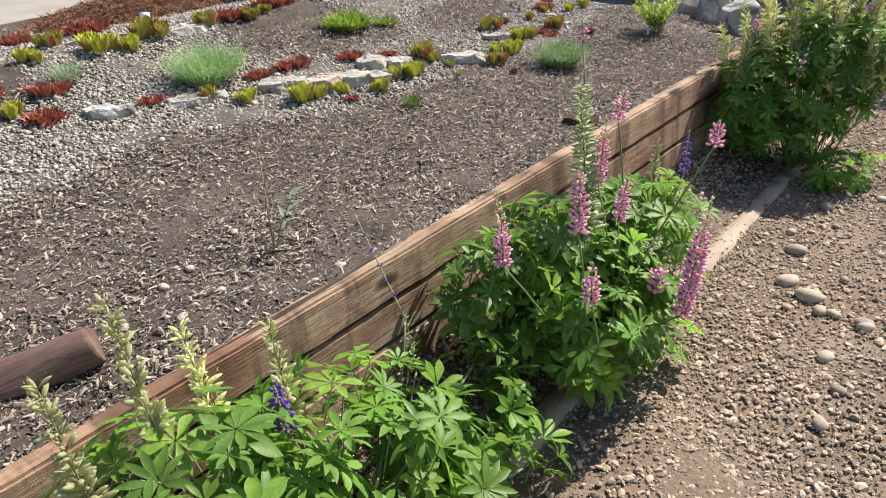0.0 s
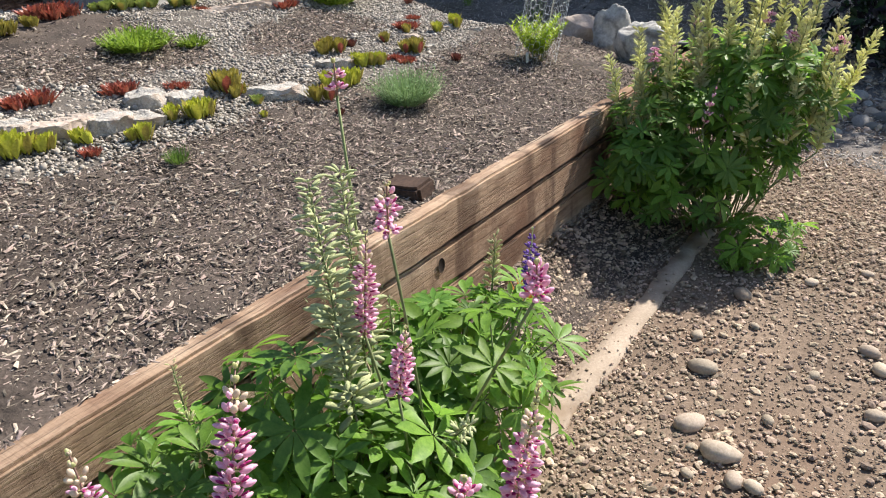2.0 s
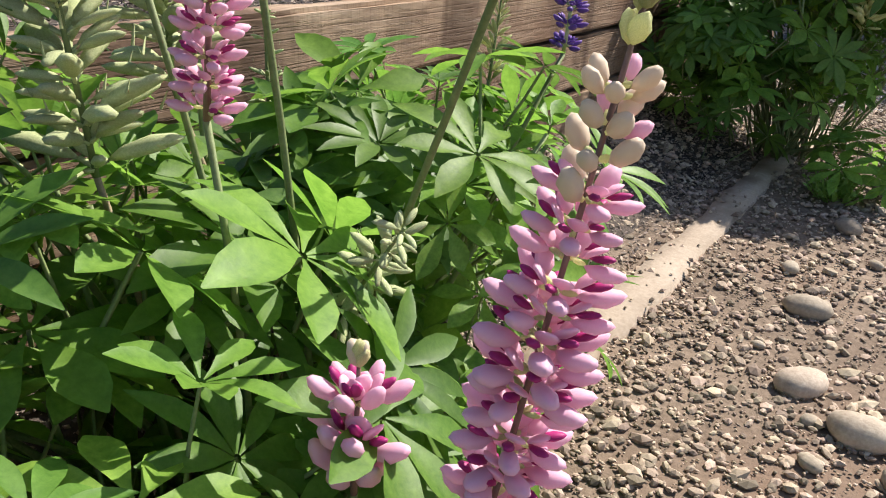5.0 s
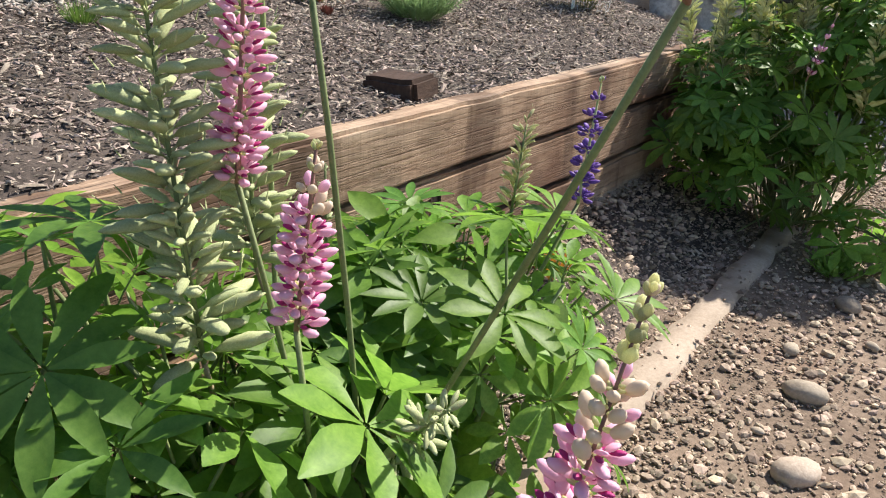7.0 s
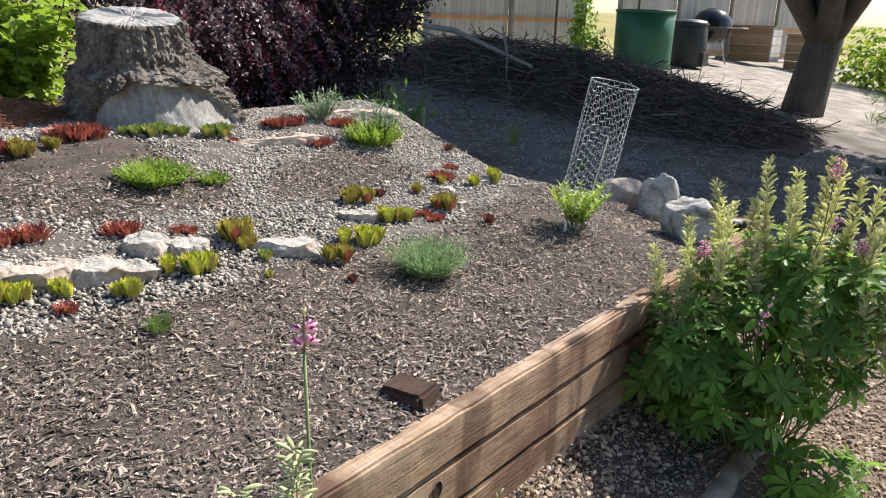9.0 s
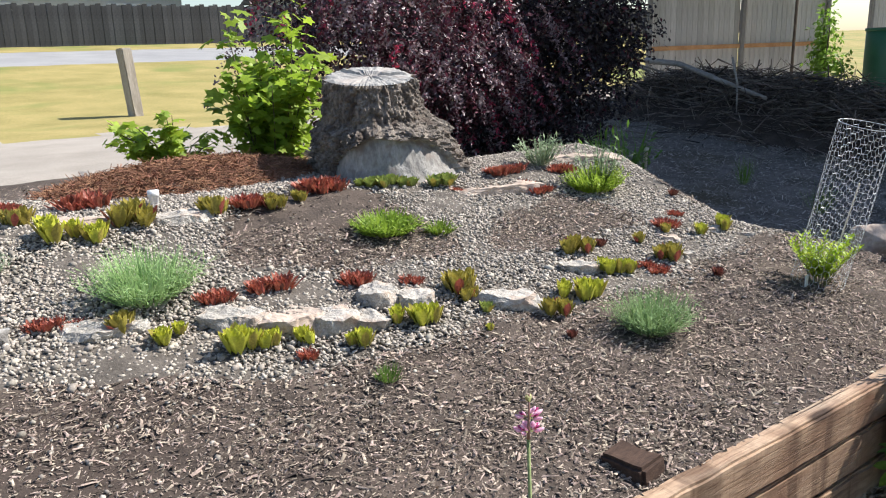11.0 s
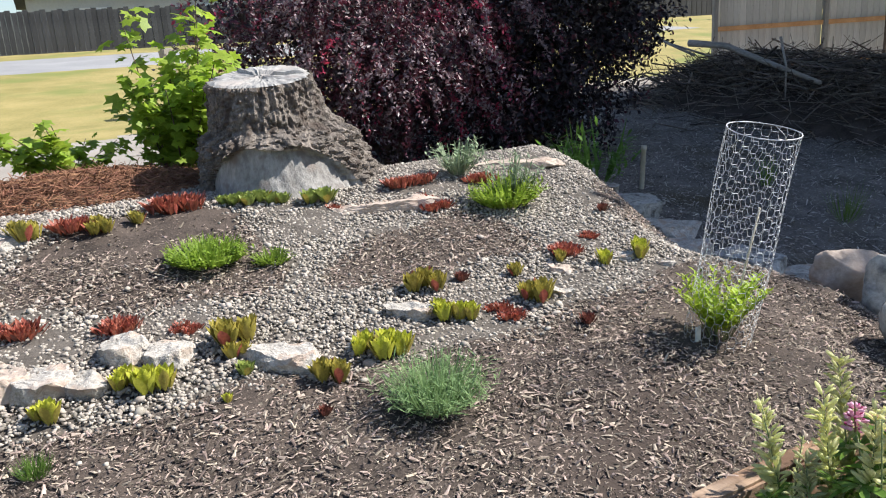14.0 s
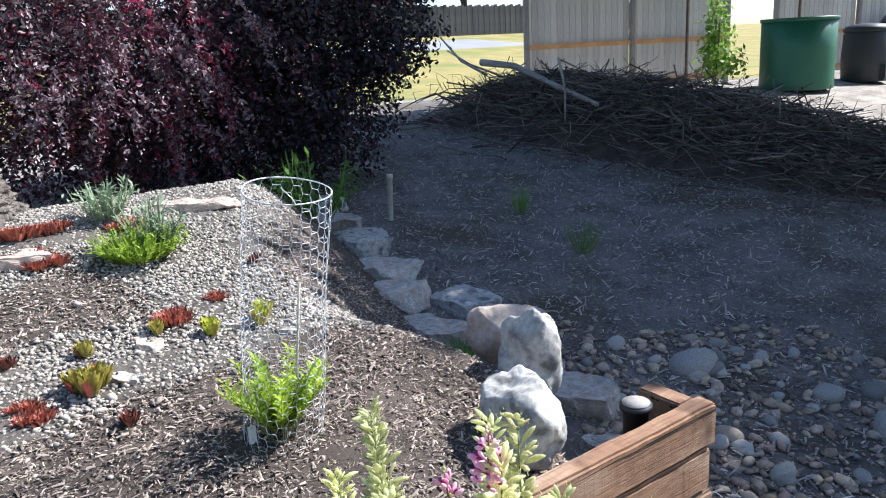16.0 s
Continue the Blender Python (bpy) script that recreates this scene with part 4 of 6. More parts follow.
def lupin(label, base, blobs, spikes, seed, kinds=(0, 1, 2, 3, 4, 5, 6, 7), thin=1.0):
    """A lupin: leaves filling the blobs (centre, radii, count) and spikes on stalks from its base."""
    q = random.Random(seed)
    plant = empty("lupin", label, "lupin", group="lupins along the wall")
    for (cx_, cy_, cz_), (rx, ry, rz), n in blobs:
        n = int(n * thin)
        for k in range(n):
            while True:
                d = Vector((q.uniform(-1, 1), q.uniform(-1, 1), q.uniform(-0.7, 1)))
                if 0.25 < d.length < 1:
                    break
            d = d.normalized() * (d.length ** 0.45)
            p = Vector((cx_ + d.x * rx, cy_ + d.y * ry, cz_ + d.z * rz))
            p.x = max(p.x, 0.06)
            p.z = max(p.z, float(ground_z(p.x, p.y)) + 0.05)
            nz = Vector((d.x * 0.75, d.y * 0.75 + 0.10, 0.75 + 0.4 * d.z)) + Vector((q.gauss(0, 0.3), q.gauss(0, 0.3), 0))
            o = new("leaf", LEAVES[q.choice(kinds)])
            o.parent = plant
            o.matrix_basis = aim(nz, q.uniform(0, 6.28), p, q.uniform(0.6, 1.3))
        for k in range(max(3, n // 9)):
            a = q.uniform(0, 6.28)
            e = Vector((max(0.05, cx_ + 0.6 * rx * math.cos(a)), cy_ + 0.6 * ry * math.sin(a), cz_ + rz * q.uniform(0.0, 0.5)))
            s = Vector((base[0] + q.uniform(-0.1, 0.1), base[1] + q.uniform(-0.1, 0.1), float(ground_z(*base)) - 0.02))
            bm = bmesh.new()
            m = (s + e) / 2 + Vector((0, 0, 0.06))
            tube(bm, [s, (s + m) / 2 + Vector((0, 0, 0.02)), m, (m + e) / 2 + Vector((0, 0, 0.015)), e], 0.0055, 0.003, 5)
            part("stem", bm, M_STEM, plant)
    for i, (b, t, w, kind, dense, *foot) in enumerate(spikes):
        spike(plant, b, t, w, kind, dense, foot[0] if foot else (base[0] + q.uniform(-0.08, 0.08) + 0.35 * (b[0] - base[0]), base[1] + q.uniform(-0.08, 0.08) + 0.35 * (b[1] - base[1]), 0.02), seed * 31 + i)
    return plant


lupin("leafy lupin with pink flower spikes and seed stalks by the wall", (0.48, -0.92),
      [((0.42, -0.62, 0.34), (0.34, 0.42, 0.30), 170), ((0.46, -1.12, 0.36), (0.36, 0.34, 0.27), 150), ((0.62, -1.25, 0.33), (0.22, 0.25, 0.22), 64), ((0.72, -1.02, 0.22), (0.16, 0.3, 0.18), 34), ((0.36, -0.28, 0.36), (0.22, 0.20, 0.25), 36), ((0.30, -1.40, 0.46), (0.24, 0.22, 0.24), 60), ((0.34, -1.10, 0.56), (0.24, 0.18, 0.20), 60), ((0.52, -0.60, 0.50), (0.24, 0.26, 0.18), 50)],
      [((0.868, -1.045, 0.36), (0.952, -1.05, 0.850), 0.080, "pink", 1.0), ((0.60, -1.04, 0.68), (0.645, -1.05, 0.885), 0.058, "pink", 1.0), ((0.51, -1.03, 0.81), (0.545, -1.03, 1.07), 0.058, "pink", 1.0),
       ((0.57, -0.99, 1.05), (0.62, -1.04, 1.195), 0.062, "pink", 0.7), ((0.83, -1.66, 0.70), (0.83, -1.655, 0.84), 0.058, "pink", 1.0), ((0.543, -1.70, 0.77), (0.548, -1.71, 1.0), 0.058, "pink", 0.9),
       ((0.938, -1.035, 1.02), (0.975, -1.105, 1.135), 0.068, "pink", 0.6, (0.44, -0.78, 0.14)), ((0.765, -1.055, 0.41), (0.785, -1.07, 0.565), 0.095, "pink", 0.6), ((0.60, -0.44, 0.66), (0.62, -0.45, 0.87), 0.05, "purple", 0.75),
       ((0.50, -1.08, 0.62), (0.48, -1.11, 1.20), 0.15, "grey", 1.3), ((0.42, -0.94, 0.66), (0.39, -0.92, 1.14), 0.14, "grey", 1.3), ((0.42, -0.34, 0.58), (0.43, -0.33, 0.74), 0.09, "pod", 1.1),
       ((0.352, -0.862, 1.29), (0.35, -0.858, 1.375), 0.05, "pink", 0.7), ((0.60, -0.90, 0.44), (0.73, -0.95, 0.60), 0.10, "grey", 1.2), ((0.38, -0.78, 0.6), (0.37, -0.77, 0.75), 0.05, "grey", 1.0), ((0.30, -1.36, 0.62), (0.28, -1.36, 0.85), 0.055, "pod", 0.9), ((0.765, -1.62, 0.90), (0.72, -1.53, 1.10), 0.062, "pink", 1.0, (0.55, -1.2, 0.1))], 3, thin=0.8)
lupin("tall bushy lupin gone mostly to pale green seed pods", (0.50, 1.72),
      [((0.48, 1.74, 0.50), (0.40, 0.36, 0.34), 130), ((0.32, 1.52, 0.50), (0.30, 0.28, 0.30), 80), ((0.70, 1.82, 0.68), (0.34, 0.32, 0.26), 85), ((0.52, 1.90, 0.72), (0.46, 0.34, 0.26), 85), ((0.26, 1.40, 0.38), (0.20, 0.20, 0.26), 50), ((0.85, 1.45, 0.12), (0.20, 0.20, 0.09), 24), ((0.40, 1.42, 0.24), (0.28, 0.16, 0.18), 26)],
      [((0.52, 1.42, 0.62), (0.57, 1.44, 0.86), 0.06, "pink", 0.5), ((0.17, 1.42, 0.62), (0.18, 1.44, 0.90), 0.06, "pod", 0.9)]
      + [((x, y, z - l - 0.06), (x + 0.04 * ((i % 3) - 1) + 0.16 * (x - 0.5), y - 0.02, z), 0.160, "pod", 0.9) for i, (x, y, z, l) in enumerate(
          [(0.12, 1.50, 0.90, 0.32), (0.18, 1.60, 0.95, 0.36), (0.27, 1.70, 1.10, 0.42), (0.41, 1.85, 1.29, 0.50), (0.57, 2.00, 1.31, 0.50), (0.60, 1.90, 1.30, 0.46), (0.79, 1.90, 1.22, 0.44), (0.63, 1.70, 1.03, 0.38), (0.77, 1.80, 1.09, 0.40), (0.18, 2.00, 1.14, 0.40), (0.80, 2.02, 1.25, 0.42), (0.92, 1.75, 0.98, 0.34), (0.98, 1.70, 0.84, 0.3), (0.44, 1.60, 1.0, 0.34), (0.30, 1.55, 0.98, 0.34), (0.70, 1.55, 0.86, 0.3), (0.24, 1.45, 0.84, 0.3), (0.34, 1.76, 1.12, 0.36), (0.52, 1.80, 1.20, 0.40), (0.69, 1.96, 1.24, 0.40), (0.88, 1.88, 1.06, 0.34), (0.48, 2.06, 1.22, 0.4), (0.14, 1.72, 1.0, 0.34), (1.0, 1.9, 1.0, 0.3), (0.86, 1.62, 0.86, 0.28), (0.22, 1.86, 1.08, 0.34)])]
      + [((0.66, 1.84, 1.02), (0.68, 1.83, 1.12), 0.06, "pink", 0.5), ((0.78, 1.78, 0.96), (0.80, 1.78, 1.04), 0.07, "pink", 0.8), ((0.62, 1.88, 1.24), (0.64, 1.87, 1.36), 0.06, "pink", 0.8), ((0.86, 1.98, 1.16), (0.90, 1.97, 1.27), 0.06, "pink", 0.8), ((0.98, 1.78, 0.92), (1.02, 1.77, 1.03), 0.065, "pink", 0.8), ((0.20, 1.62, 0.86), (0.19, 1.62, 0.96), 0.065, "pink", 0.8), ((0.30, 1.60, 0.9), (0.30, 1.60, 0.98), 0.055, "pink", 0.4), ((0.26, 2.06, 0.96), (0.26, 2.05, 1.05), 0.07, "pink", 0.5), ((0.36, 1.52, 0.6), (0.34, 1.5, 1.0), 0.02, "grey", 0.3), ((0.6, 1.6, 0.8), (0.7, 1.62, 1.22), 0.02, "grey", 0.3)], 5, (0, 1, 3, 5, 6))
lupin("leafy young lupin with yellow-green pods by the wall", (0.45, -2.35),
      [((0.45, -2.35, 0.38), (0.38, 0.42, 0.32), 150), ((0.38, -2.80, 0.48), (0.36, 0.40, 0.34), 130), ((0.40, -1.88, 0.30), (0.28, 0.30, 0.24), 50), ((0.62, -1.92, 0.16), (0.2, 0.28, 0.14), 20)],
      [((0.32, -2.80, 0.72), (0.30, -2.82, 1.13), 0.14, "pod", 0.9), ((0.34, -2.44, 0.58), (0.33, -2.45, 0.88), 0.13, "pod", 0.8), ((0.45, -2.54, 0.66), (0.45, -2.55, 0.82), 0.06, "purple", 0.9), ((0.30, -2.98, 0.62), (0.30, -3.0, 1.02), 0.14, "pod", 0.9), ((0.22, -2.60, 0.6), (0.20, -2.62, 0.92), 0.13, "pod", 0.9), ((0.35, -1.95, 0.45), (0.33, -1.95, 0.66), 0.05, "grey", 0.9), ((0.28, -1.9, 0.6), (0.16, -1.95, 0.98), 0.03, "purple", 0.35)], 7)


# ---------------------------------------------------------------- succulents
SUCC = {}
for key, a, b in (("y", (0.30, 0.33, 0.03), (0.62, 0.62, 0.08)), ("o", (0.22, 0.18, 0.035), (0.44, 0.38, 0.075)), ("r", (0.22, 0.050, 0.034), (0.48, 0.15, 0.095)), ("g", (0.16, 0.21, 0.045), (0.34, 0.40, 0.10)), ("d", (0.09, 0.03, 0.028), (0.21, 0.075, 0.05))):
    SUCC[key] = material("succulent_" + key, a, b, 12, 0.45, 0.1, 160, random_mix=0.22, island=True, trans=0.22, spec=0.4)


def rosette_mesh(key, seed):
    """One rosette of stiff cupped leaves, about 1 wide; the outer leaves are bronzed."""
    q = random.Random(seed)
    bm = bmesh.new()
    tall, n, wide, reach = {"y": (1.35, 24, 0.36, 0.80), "o": (1.15, 26, 0.34, 0.80), "r": (0.80, 44, 0.17, 0.62), "g": (0.9, 26, 0.36, 0.62), "d": (0.9, 26, 0.26, 0.62)}[key]
    for k in range(n):
        f = k / n
        ang = k * 2.39996 + q.uniform(-0.25, 0.25)
        rad = math.sqrt(1 - f)
        lean = (0.62 if key != "r" else 0.8) * rad
        o = Vector((math.cos(ang) * lean, math.sin(ang) * lean, tall * (0.72 + 0.3 * f) + q.uniform(-0.1, 0.1)))
        st = Vector((math.cos(ang), math.sin(ang), 0)) * 0.20 * rad + Vector((0, 0, 0.02 + 0.16 * f * tall))
        if key == "r":
            st = Vector((math.cos(ang), math.sin(ang), 0)) * q.uniform(0.0, 0.42) + Vector((0, 0, 0.02))
        up = Vector((-math.cos(ang), -math.sin(ang), 0.7))
        blade(bm, st, o, up, reach * (0.66 + 0.34 * rad) * q.uniform(0.85, 1.12), wide * q.uniform(0.9, 1.1), -0.14, 4, 0.5, 1 if f < 0.06 + q.uniform(-0.1, 0.06) else 0, 0.1, 1.15)
    me = bpy.data.meshes.new("rosette")
    bm.to_mesh(me)
    bm.free()
    me.materials.append(SUCC[key])
    me.materials.append(SUCC[{"y": "o", "o": "r", "r": "d", "g": "o", "d": "d"}[key]])
    return me


ROSETTES = {(k, h): rosette_mesh(k, 17 * h + ord(k)) for k in "yorgd" for h in (0, 1, 2)}
SUCC_LABEL = {"y": "bright yellow-green succulent clump of upright pointed leaves", "o": "olive and bronze tinted succulent rosette in gravel", "r": "low rust-red stonecrop clump spreading in gravel", "g": "small dull green houseleek rosettes by the stump", "d": "small dark maroon succulent in the gravel"}
SUCCULENTS = """y -1.70 -0.96 .106; y -1.73 -0.88 .06; y -1.51 -0.72 .157; y -1.47 -0.60 .10; y -1.43 -0.46 .11; r -1.33 -0.51 .075; y -1.31 -0.29 .108; y -1.41 -0.04 .10; y -1.35 0.05 .147; r -1.94 -0.65 .15;
r -1.94 -0.40 .18; r -1.83 0.00 .15; r -1.71 0.23 .114; o -1.54 0.38 .16; o -1.43 0.37 .096; g -1.30 0.36 .08; y -1.15 0.26 .044; o -1.11 0.62 .127; y -1.25 0.81 .123; y -1.18 0.89 .147; o -1.61 1.26 .17;
d -1.62 1.44 .073; y -1.35 1.20 .107; y -1.30 1.28 .107; r -1.32 1.44 .097; r -1.24 1.46 .11; o -1.32 1.65 .138; o -1.56 1.70 .075; d -1.04 1.71 .061; d -0.93 0.53 .061; r -1.67 2.08 .163; r -1.78 2.30 .10;
y -1.48 2.16 .08; y -1.48 2.37 .127; d -2.04 2.60 .074; r -3.45 -0.85 .25; o -2.87 -0.75 .22; y -2.75 -0.95 .153; o -2.87 -0.32 .159; r -2.91 -0.09 .21; o -2.83 0.03 .129; o -2.87 0.21 .098; r -3.02 0.44 .257;
g -2.98 0.72 .139; g -2.91 0.83 .156; g -2.86 0.96 .139; g -2.79 1.17 .17; r -2.66 1.22 .075; r -2.83 1.71 .204; r -2.84 1.86 .17; r -2.46 1.75 .158; r -2.57 1.70 .142; r -2.71 2.20 .173; r -1.97 -1.23 .089;
r -1.93 -1.12 .076; o -1.85 -1.06 .124; r -2.14 -1.83 .177; y -2.28 -1.92 .115; r -2.45 -1.64 .19; y -2.83 -1.10 .2; r -2.02 -1.32 .12; o -1.60 1.98 .07; r -2.6 -1.9 .16; y -2.9 -1.5 .14; r -3.6 -1.3 .2; o -3.2 -1.25 .15"""
for i, row in enumerate(SUCCULENTS.replace("\n", " ").split(";")):
    key, x, y, w = row.split()
    x, y, w = float(x), float(y), float(w)
    heads = 1 if w < 0.085 else (2 if w < 0.128 else 3)
    if key == "r":
        heads += 2
    q = random.Random(i * 13 + 5)
    o = empty("succulent", SUCC_LABEL[key], "succulent", (x, y, float(top_z(x, y)) - 0.004), "succulents of the rock garden")
    for h in range(heads):
        a = i * 1.7 + 6.2832 * h / heads + q.uniform(-0.5, 0.5)
        off = 0.0 if heads == 1 else w * (0.25 if heads == 2 else 0.31) * q.uniform(0.75, 1.2)
        size = w * {1: 1.05, 2: 0.74, 3: 0.66}.get(heads, 0.52) * q.uniform(0.82, 1.18)
        r_ = new("rosette", ROSETTES[(key, q.randrange(3))])
        r_.parent = o
        r_.matrix_basis = Matrix.Translation((off * math.cos(a), off * math.sin(a), 0)) @ Matrix.Rotation(q.uniform(0, 6.28), 4, "Z") @ Matrix.Rotation(q.gauss(0, 0.12), 4, "X") @ Matrix.Scale(size * 1.08, 4)


# ---------------------------------------------------------------- tufts and herbs
def tuft(name, label, x, y, radius, height, n, width, mat, seed, spread_=0.9, droop=0.25, z=None, category="plant", feather=0):
    """A clump of many fine blades; feather adds side leaflets."""
    q = random.Random(seed)
    bm = bmesh.new()
    for k in range(n):
        a, r = q.uniform(0, 6.28), math.sqrt(q.random())
        st = Vector((math.cos(a) * r * radius * 0.45, math.sin(a) * r * radius * 0.45, 0))
        o = Vector((math.cos(a) * r * spread_ + q.gauss(0, 0.15), math.sin(a) * r * spread_ + q.gauss(0, 0.15), 1.0))
        ln = height * q.uniform(0.6, 1.15)
        blade(bm, st, o, Vector((math.cos(a), math.sin(a), 0.3)), ln, width, q.uniform(0, droop), 3, 0.2, 0, 0.1)
        for j in range(feather):
            s = 0.25 + 0.7 * (j + q.random()) / feather
            p = st + o.normalized() * ln * s
            d = Vector((q.gauss(0, 1), q.gauss(0, 1), q.uniform(0.1, 0.9)))
            blade(bm, p, d, Vector((0, 0, 1)), ln * q.uniform(0.16, 0.30), width * 1.1, 0.1, 2, 0.2)
    ob = link(bm, name, mat)
    ob.location = (x, y, float(top_z(x, y)) if z is None else z)
    return tagged(ob, label, category)


M_SILVER = leafy("silvery_leaf", (0.19, 0.30, 0.12), (0.34, 0.47, 0.20), 0.35, 0.7)
M_FRESH = leafy("fresh_leaf", (0.27, 0.40, 0.02), (0.46, 0.58, 0.05), 0.5, 0.5)
M_LIME = leafy("lime_leaf", (0.17, 0.27, 0.03), (0.33, 0.44, 0.06), 0.42, 0.5)
M_GRASSY = leafy("grassy_leaf", (0.10, 0.19, 0.03), (0.22, 0.33, 0.07), 0.35, 0.5)
M_SAGE = leafy("sage_leaf", (0.20, 0.27, 0.16), (0.34, 0.42, 0.26), 0.25, 0.7)
tuft("feathery_tuft", "feathery silver-green tuft on the mulch", -0.79, 0.88, 0.16, 0.19, 420, 0.005, M_SILVER, 1, 1.5, 0.5, feather=3)
tuft("feathery_tuft", "wide silver-blue feathery tuft in gravel", -2.06, -0.91, 0.24, 0.23, 560, 0.0055, M_SILVER, 2, 1.5, 0.5, feather=3)
tuft("feathery_tuft", "small silvery tuft near red succulents", -2.57, -1.47, 0.12, 0.12, 150, 0.004, M_SAGE, 3, 1.4, 0.5, feather=3)
tuft("grass_tuft", "small bright green grassy tuft at the gravel's edge", -1.03, -0.33, 0.07, 0.065, 170, 0.0035, M_GRASSY, 4, 1.2, 0.4)
tuft("yarrow", "low spreading yellow-green yarrow in gravel", -2.28, 0.44, 0.26, 0.13, 300, 0.014, M_LIME, 5, 1.9, 0.4, feather=3)
tuft("yarrow", "low yellow-green yarrow sprig beside its clump", -2.16, 0.72, 0.12, 0.08, 80, 0.012, M_LIME, 6, 1.7, 0.4, feather=3)
tuft("leafy_herb", "bushy bright green herb with divided leaves", -2.33, 2.14, 0.24, 0.18, 260, 0.015, M_LIME, 7, 1.6, 0.4, feather=3)
tuft("leafy_herb", "taller pale feathery sprig above the herb", -2.38, 2.22, 0.10, 0.30, 40, 0.014, M_SAGE, 8, 0.7, 0.3, feather=7)
tuft("sage_plant", "pale grey-green sage plant before the shrub", -2.87, 2.13, 0.12, 0.22, 60, 0.016, M_SAGE, 9, 0.9, 0.3, feather=5)
tuft("dark_fern", "dark green leafy fern in deep shade", -3.38, 3.62, 0.24, 0.46, 24, 0.030, M_LUPIN_DARK, 10, 0.9, 0.6, feather=13, category="fern")
tuft("grass_clump", "thin dark grass clump in shade", -3.5, 5.68, 0.12, 0.32, 60, 0.006, M_GRASSY, 12, 0.6, 0.4, category="grass")
tuft("grass_clump", "thin dark grass clump leaning in shade", -2.5, 5.42, 0.12, 0.34, 60, 0.006, M_GRASSY, 13, 0.8, 0.4, category="grass")
tuft("grass_clump", "green weed clump among edging rocks", -1.75, 3.62, 0.14, 0.14, 90, 0.008, M_LUPIN_DARK, 14, 1.2, 0.4, category="weed")
tuft("weed_clump", "small weeds growing between creek cobbles", 0.35, 4.9, 0.16, 0.16, 90, 0.012, M_GRASSY, 15, 1.2, 0.4, category="weed")
tuft("weed_clump", "small weeds growing between creek cobbles", 0.0, 5.6, 0.2, 0.14, 90, 0.012, M_GRASSY, 16, 1.3, 0.4, category="weed")
tuft("orange_sprout", "small orange-brown dried sprout by the wall", 0.16, 0.35, 0.06, 0.12, 50, 0.008, material("orange_leaf", (0.38, 0.16, 0.02), (0.60, 0.32, 0.05), 20, 0.7, 0.1, 100, trans=0.3), 17, 0.9, 0.3)
tuft("low_weed", "small green weed at the strip's edge", 0.78, 1.30, 0.12, 0.10, 60, 0.016, M_GRASSY, 18, 1.5, 0.4, feather=2, category="weed")
# old split log resting behind the wall
bm = bmesh.new()
tube(bm, [(-0.20, 0, 0), (-0.19, 0, 0), (-0.1, 0.008, 0.004), (0.0, -0.005, 0), (0.1, 0.004, -0.004), (0.19, 0, 0), (0.20, 0, 0)], 0.078, 0.066, 18)
for v in bm.verts:
    v.co += noise.noise_vector(v.co * 8) * 0.022 + noise.noise_vector(v.co * 18) * 0.010 + noise.noise_vector(Vector((v.co.x * 4, v.co.y * 40, v.co.z * 40))) * 0.006
log_ = tagged(link(bm, "log", material("split_log", (0.06, 0.034, 0.028), (0.20, 0.125, 0.10), 6, 0.9, 0.8, 45, stretch=(0.2, 1, 1))), "short reddish-brown weathered log lying on the mulch", "log")
log_.matrix_world = pose(-0.36, -2.83, 0.70, 0, -8, 68)

# lone dry weed in the mulch
weed = empty("dry_weed", "thin half-dried weed standing alone in bark mulch", "weed", (-0.40, -1.87, float(top_z(-0.40, -1.87))))
bm = bmesh.new()
tube(bm, [(0, 0, -0.02), (-0.004, 0.006, 0.16), (0.004, 0.012, 0.42)], 0.0045, 0.002, 5)
for j in range(14):
    blade(bm, Vector((0.002, 0.01, 0.16 + 0.017 * j)), Vector((math.cos(j * 2.4), math.sin(j * 2.4), 1.6)), Vector((0, 0, 1)), 0.04, 0.008, 0.1, 2, 0.2)
part("dry_stalk", bm, M_DRYSTEM, weed, "straw-coloured dry stalk")
bm = bmesh.new()
tube(bm, [(0, 0, -0.02), (0.03, 0.03, 0.10), (0.09, 0.08, 0.24)], 0.004, 0.002, 5)
for j in range(12):
    s = 0.25 + 0.75 * j / 12
    blade(bm, Vector((0.085 * s, 0.08 * s, 0.24 * s)), Vector((math.cos(j * 2.4) + 0.4, math.sin(j * 2.4) + 0.4, 0.8)), Vector((0, 0, 1)), 0.07 * (1.2 - 0.5 * s), 0.016, 0.3, 3, 0.2)
part("leafy_shoot", bm, M_SAGE, weed, "grey-green leafy side shoot")
# young tarragon in its wire cage
tarragon = empty("tarragon", "young bright green tarragon bush inside a wire cage", "herb", (-0.70, 2.09, float(top_z(-0.70, 2.09))))
for k in range(26):
    a, r = R.uniform(0, 6.28), R.uniform(0.02, 0.105)
    e = Vector((math.cos(a) * r * 2.0, math.sin(a) * r * 2.0, R.uniform(0.18, 0.27)))
    bm = bmesh.new()
    tube(bm, [(math.cos(a) * r * 0.4, math.sin(a) * r * 0.4, -0.01), e * 0.5, e], 0.0022, 0.0012, 4, 1)
    for j in range(34):
        s = 0.18 + 0.82 * j / 34
        an = j * 2.4
        blade(bm, e * s, Vector((math.cos(an), math.sin(an), 0.9)), Vector((0, 0, 1)), R.uniform(0.042, 0.066) * (1.1 - 0.45 * s), 0.016, 0.1, 2, 0.2)
    part("sprig", bm, [M_FRESH, M_STEM], tarragon)

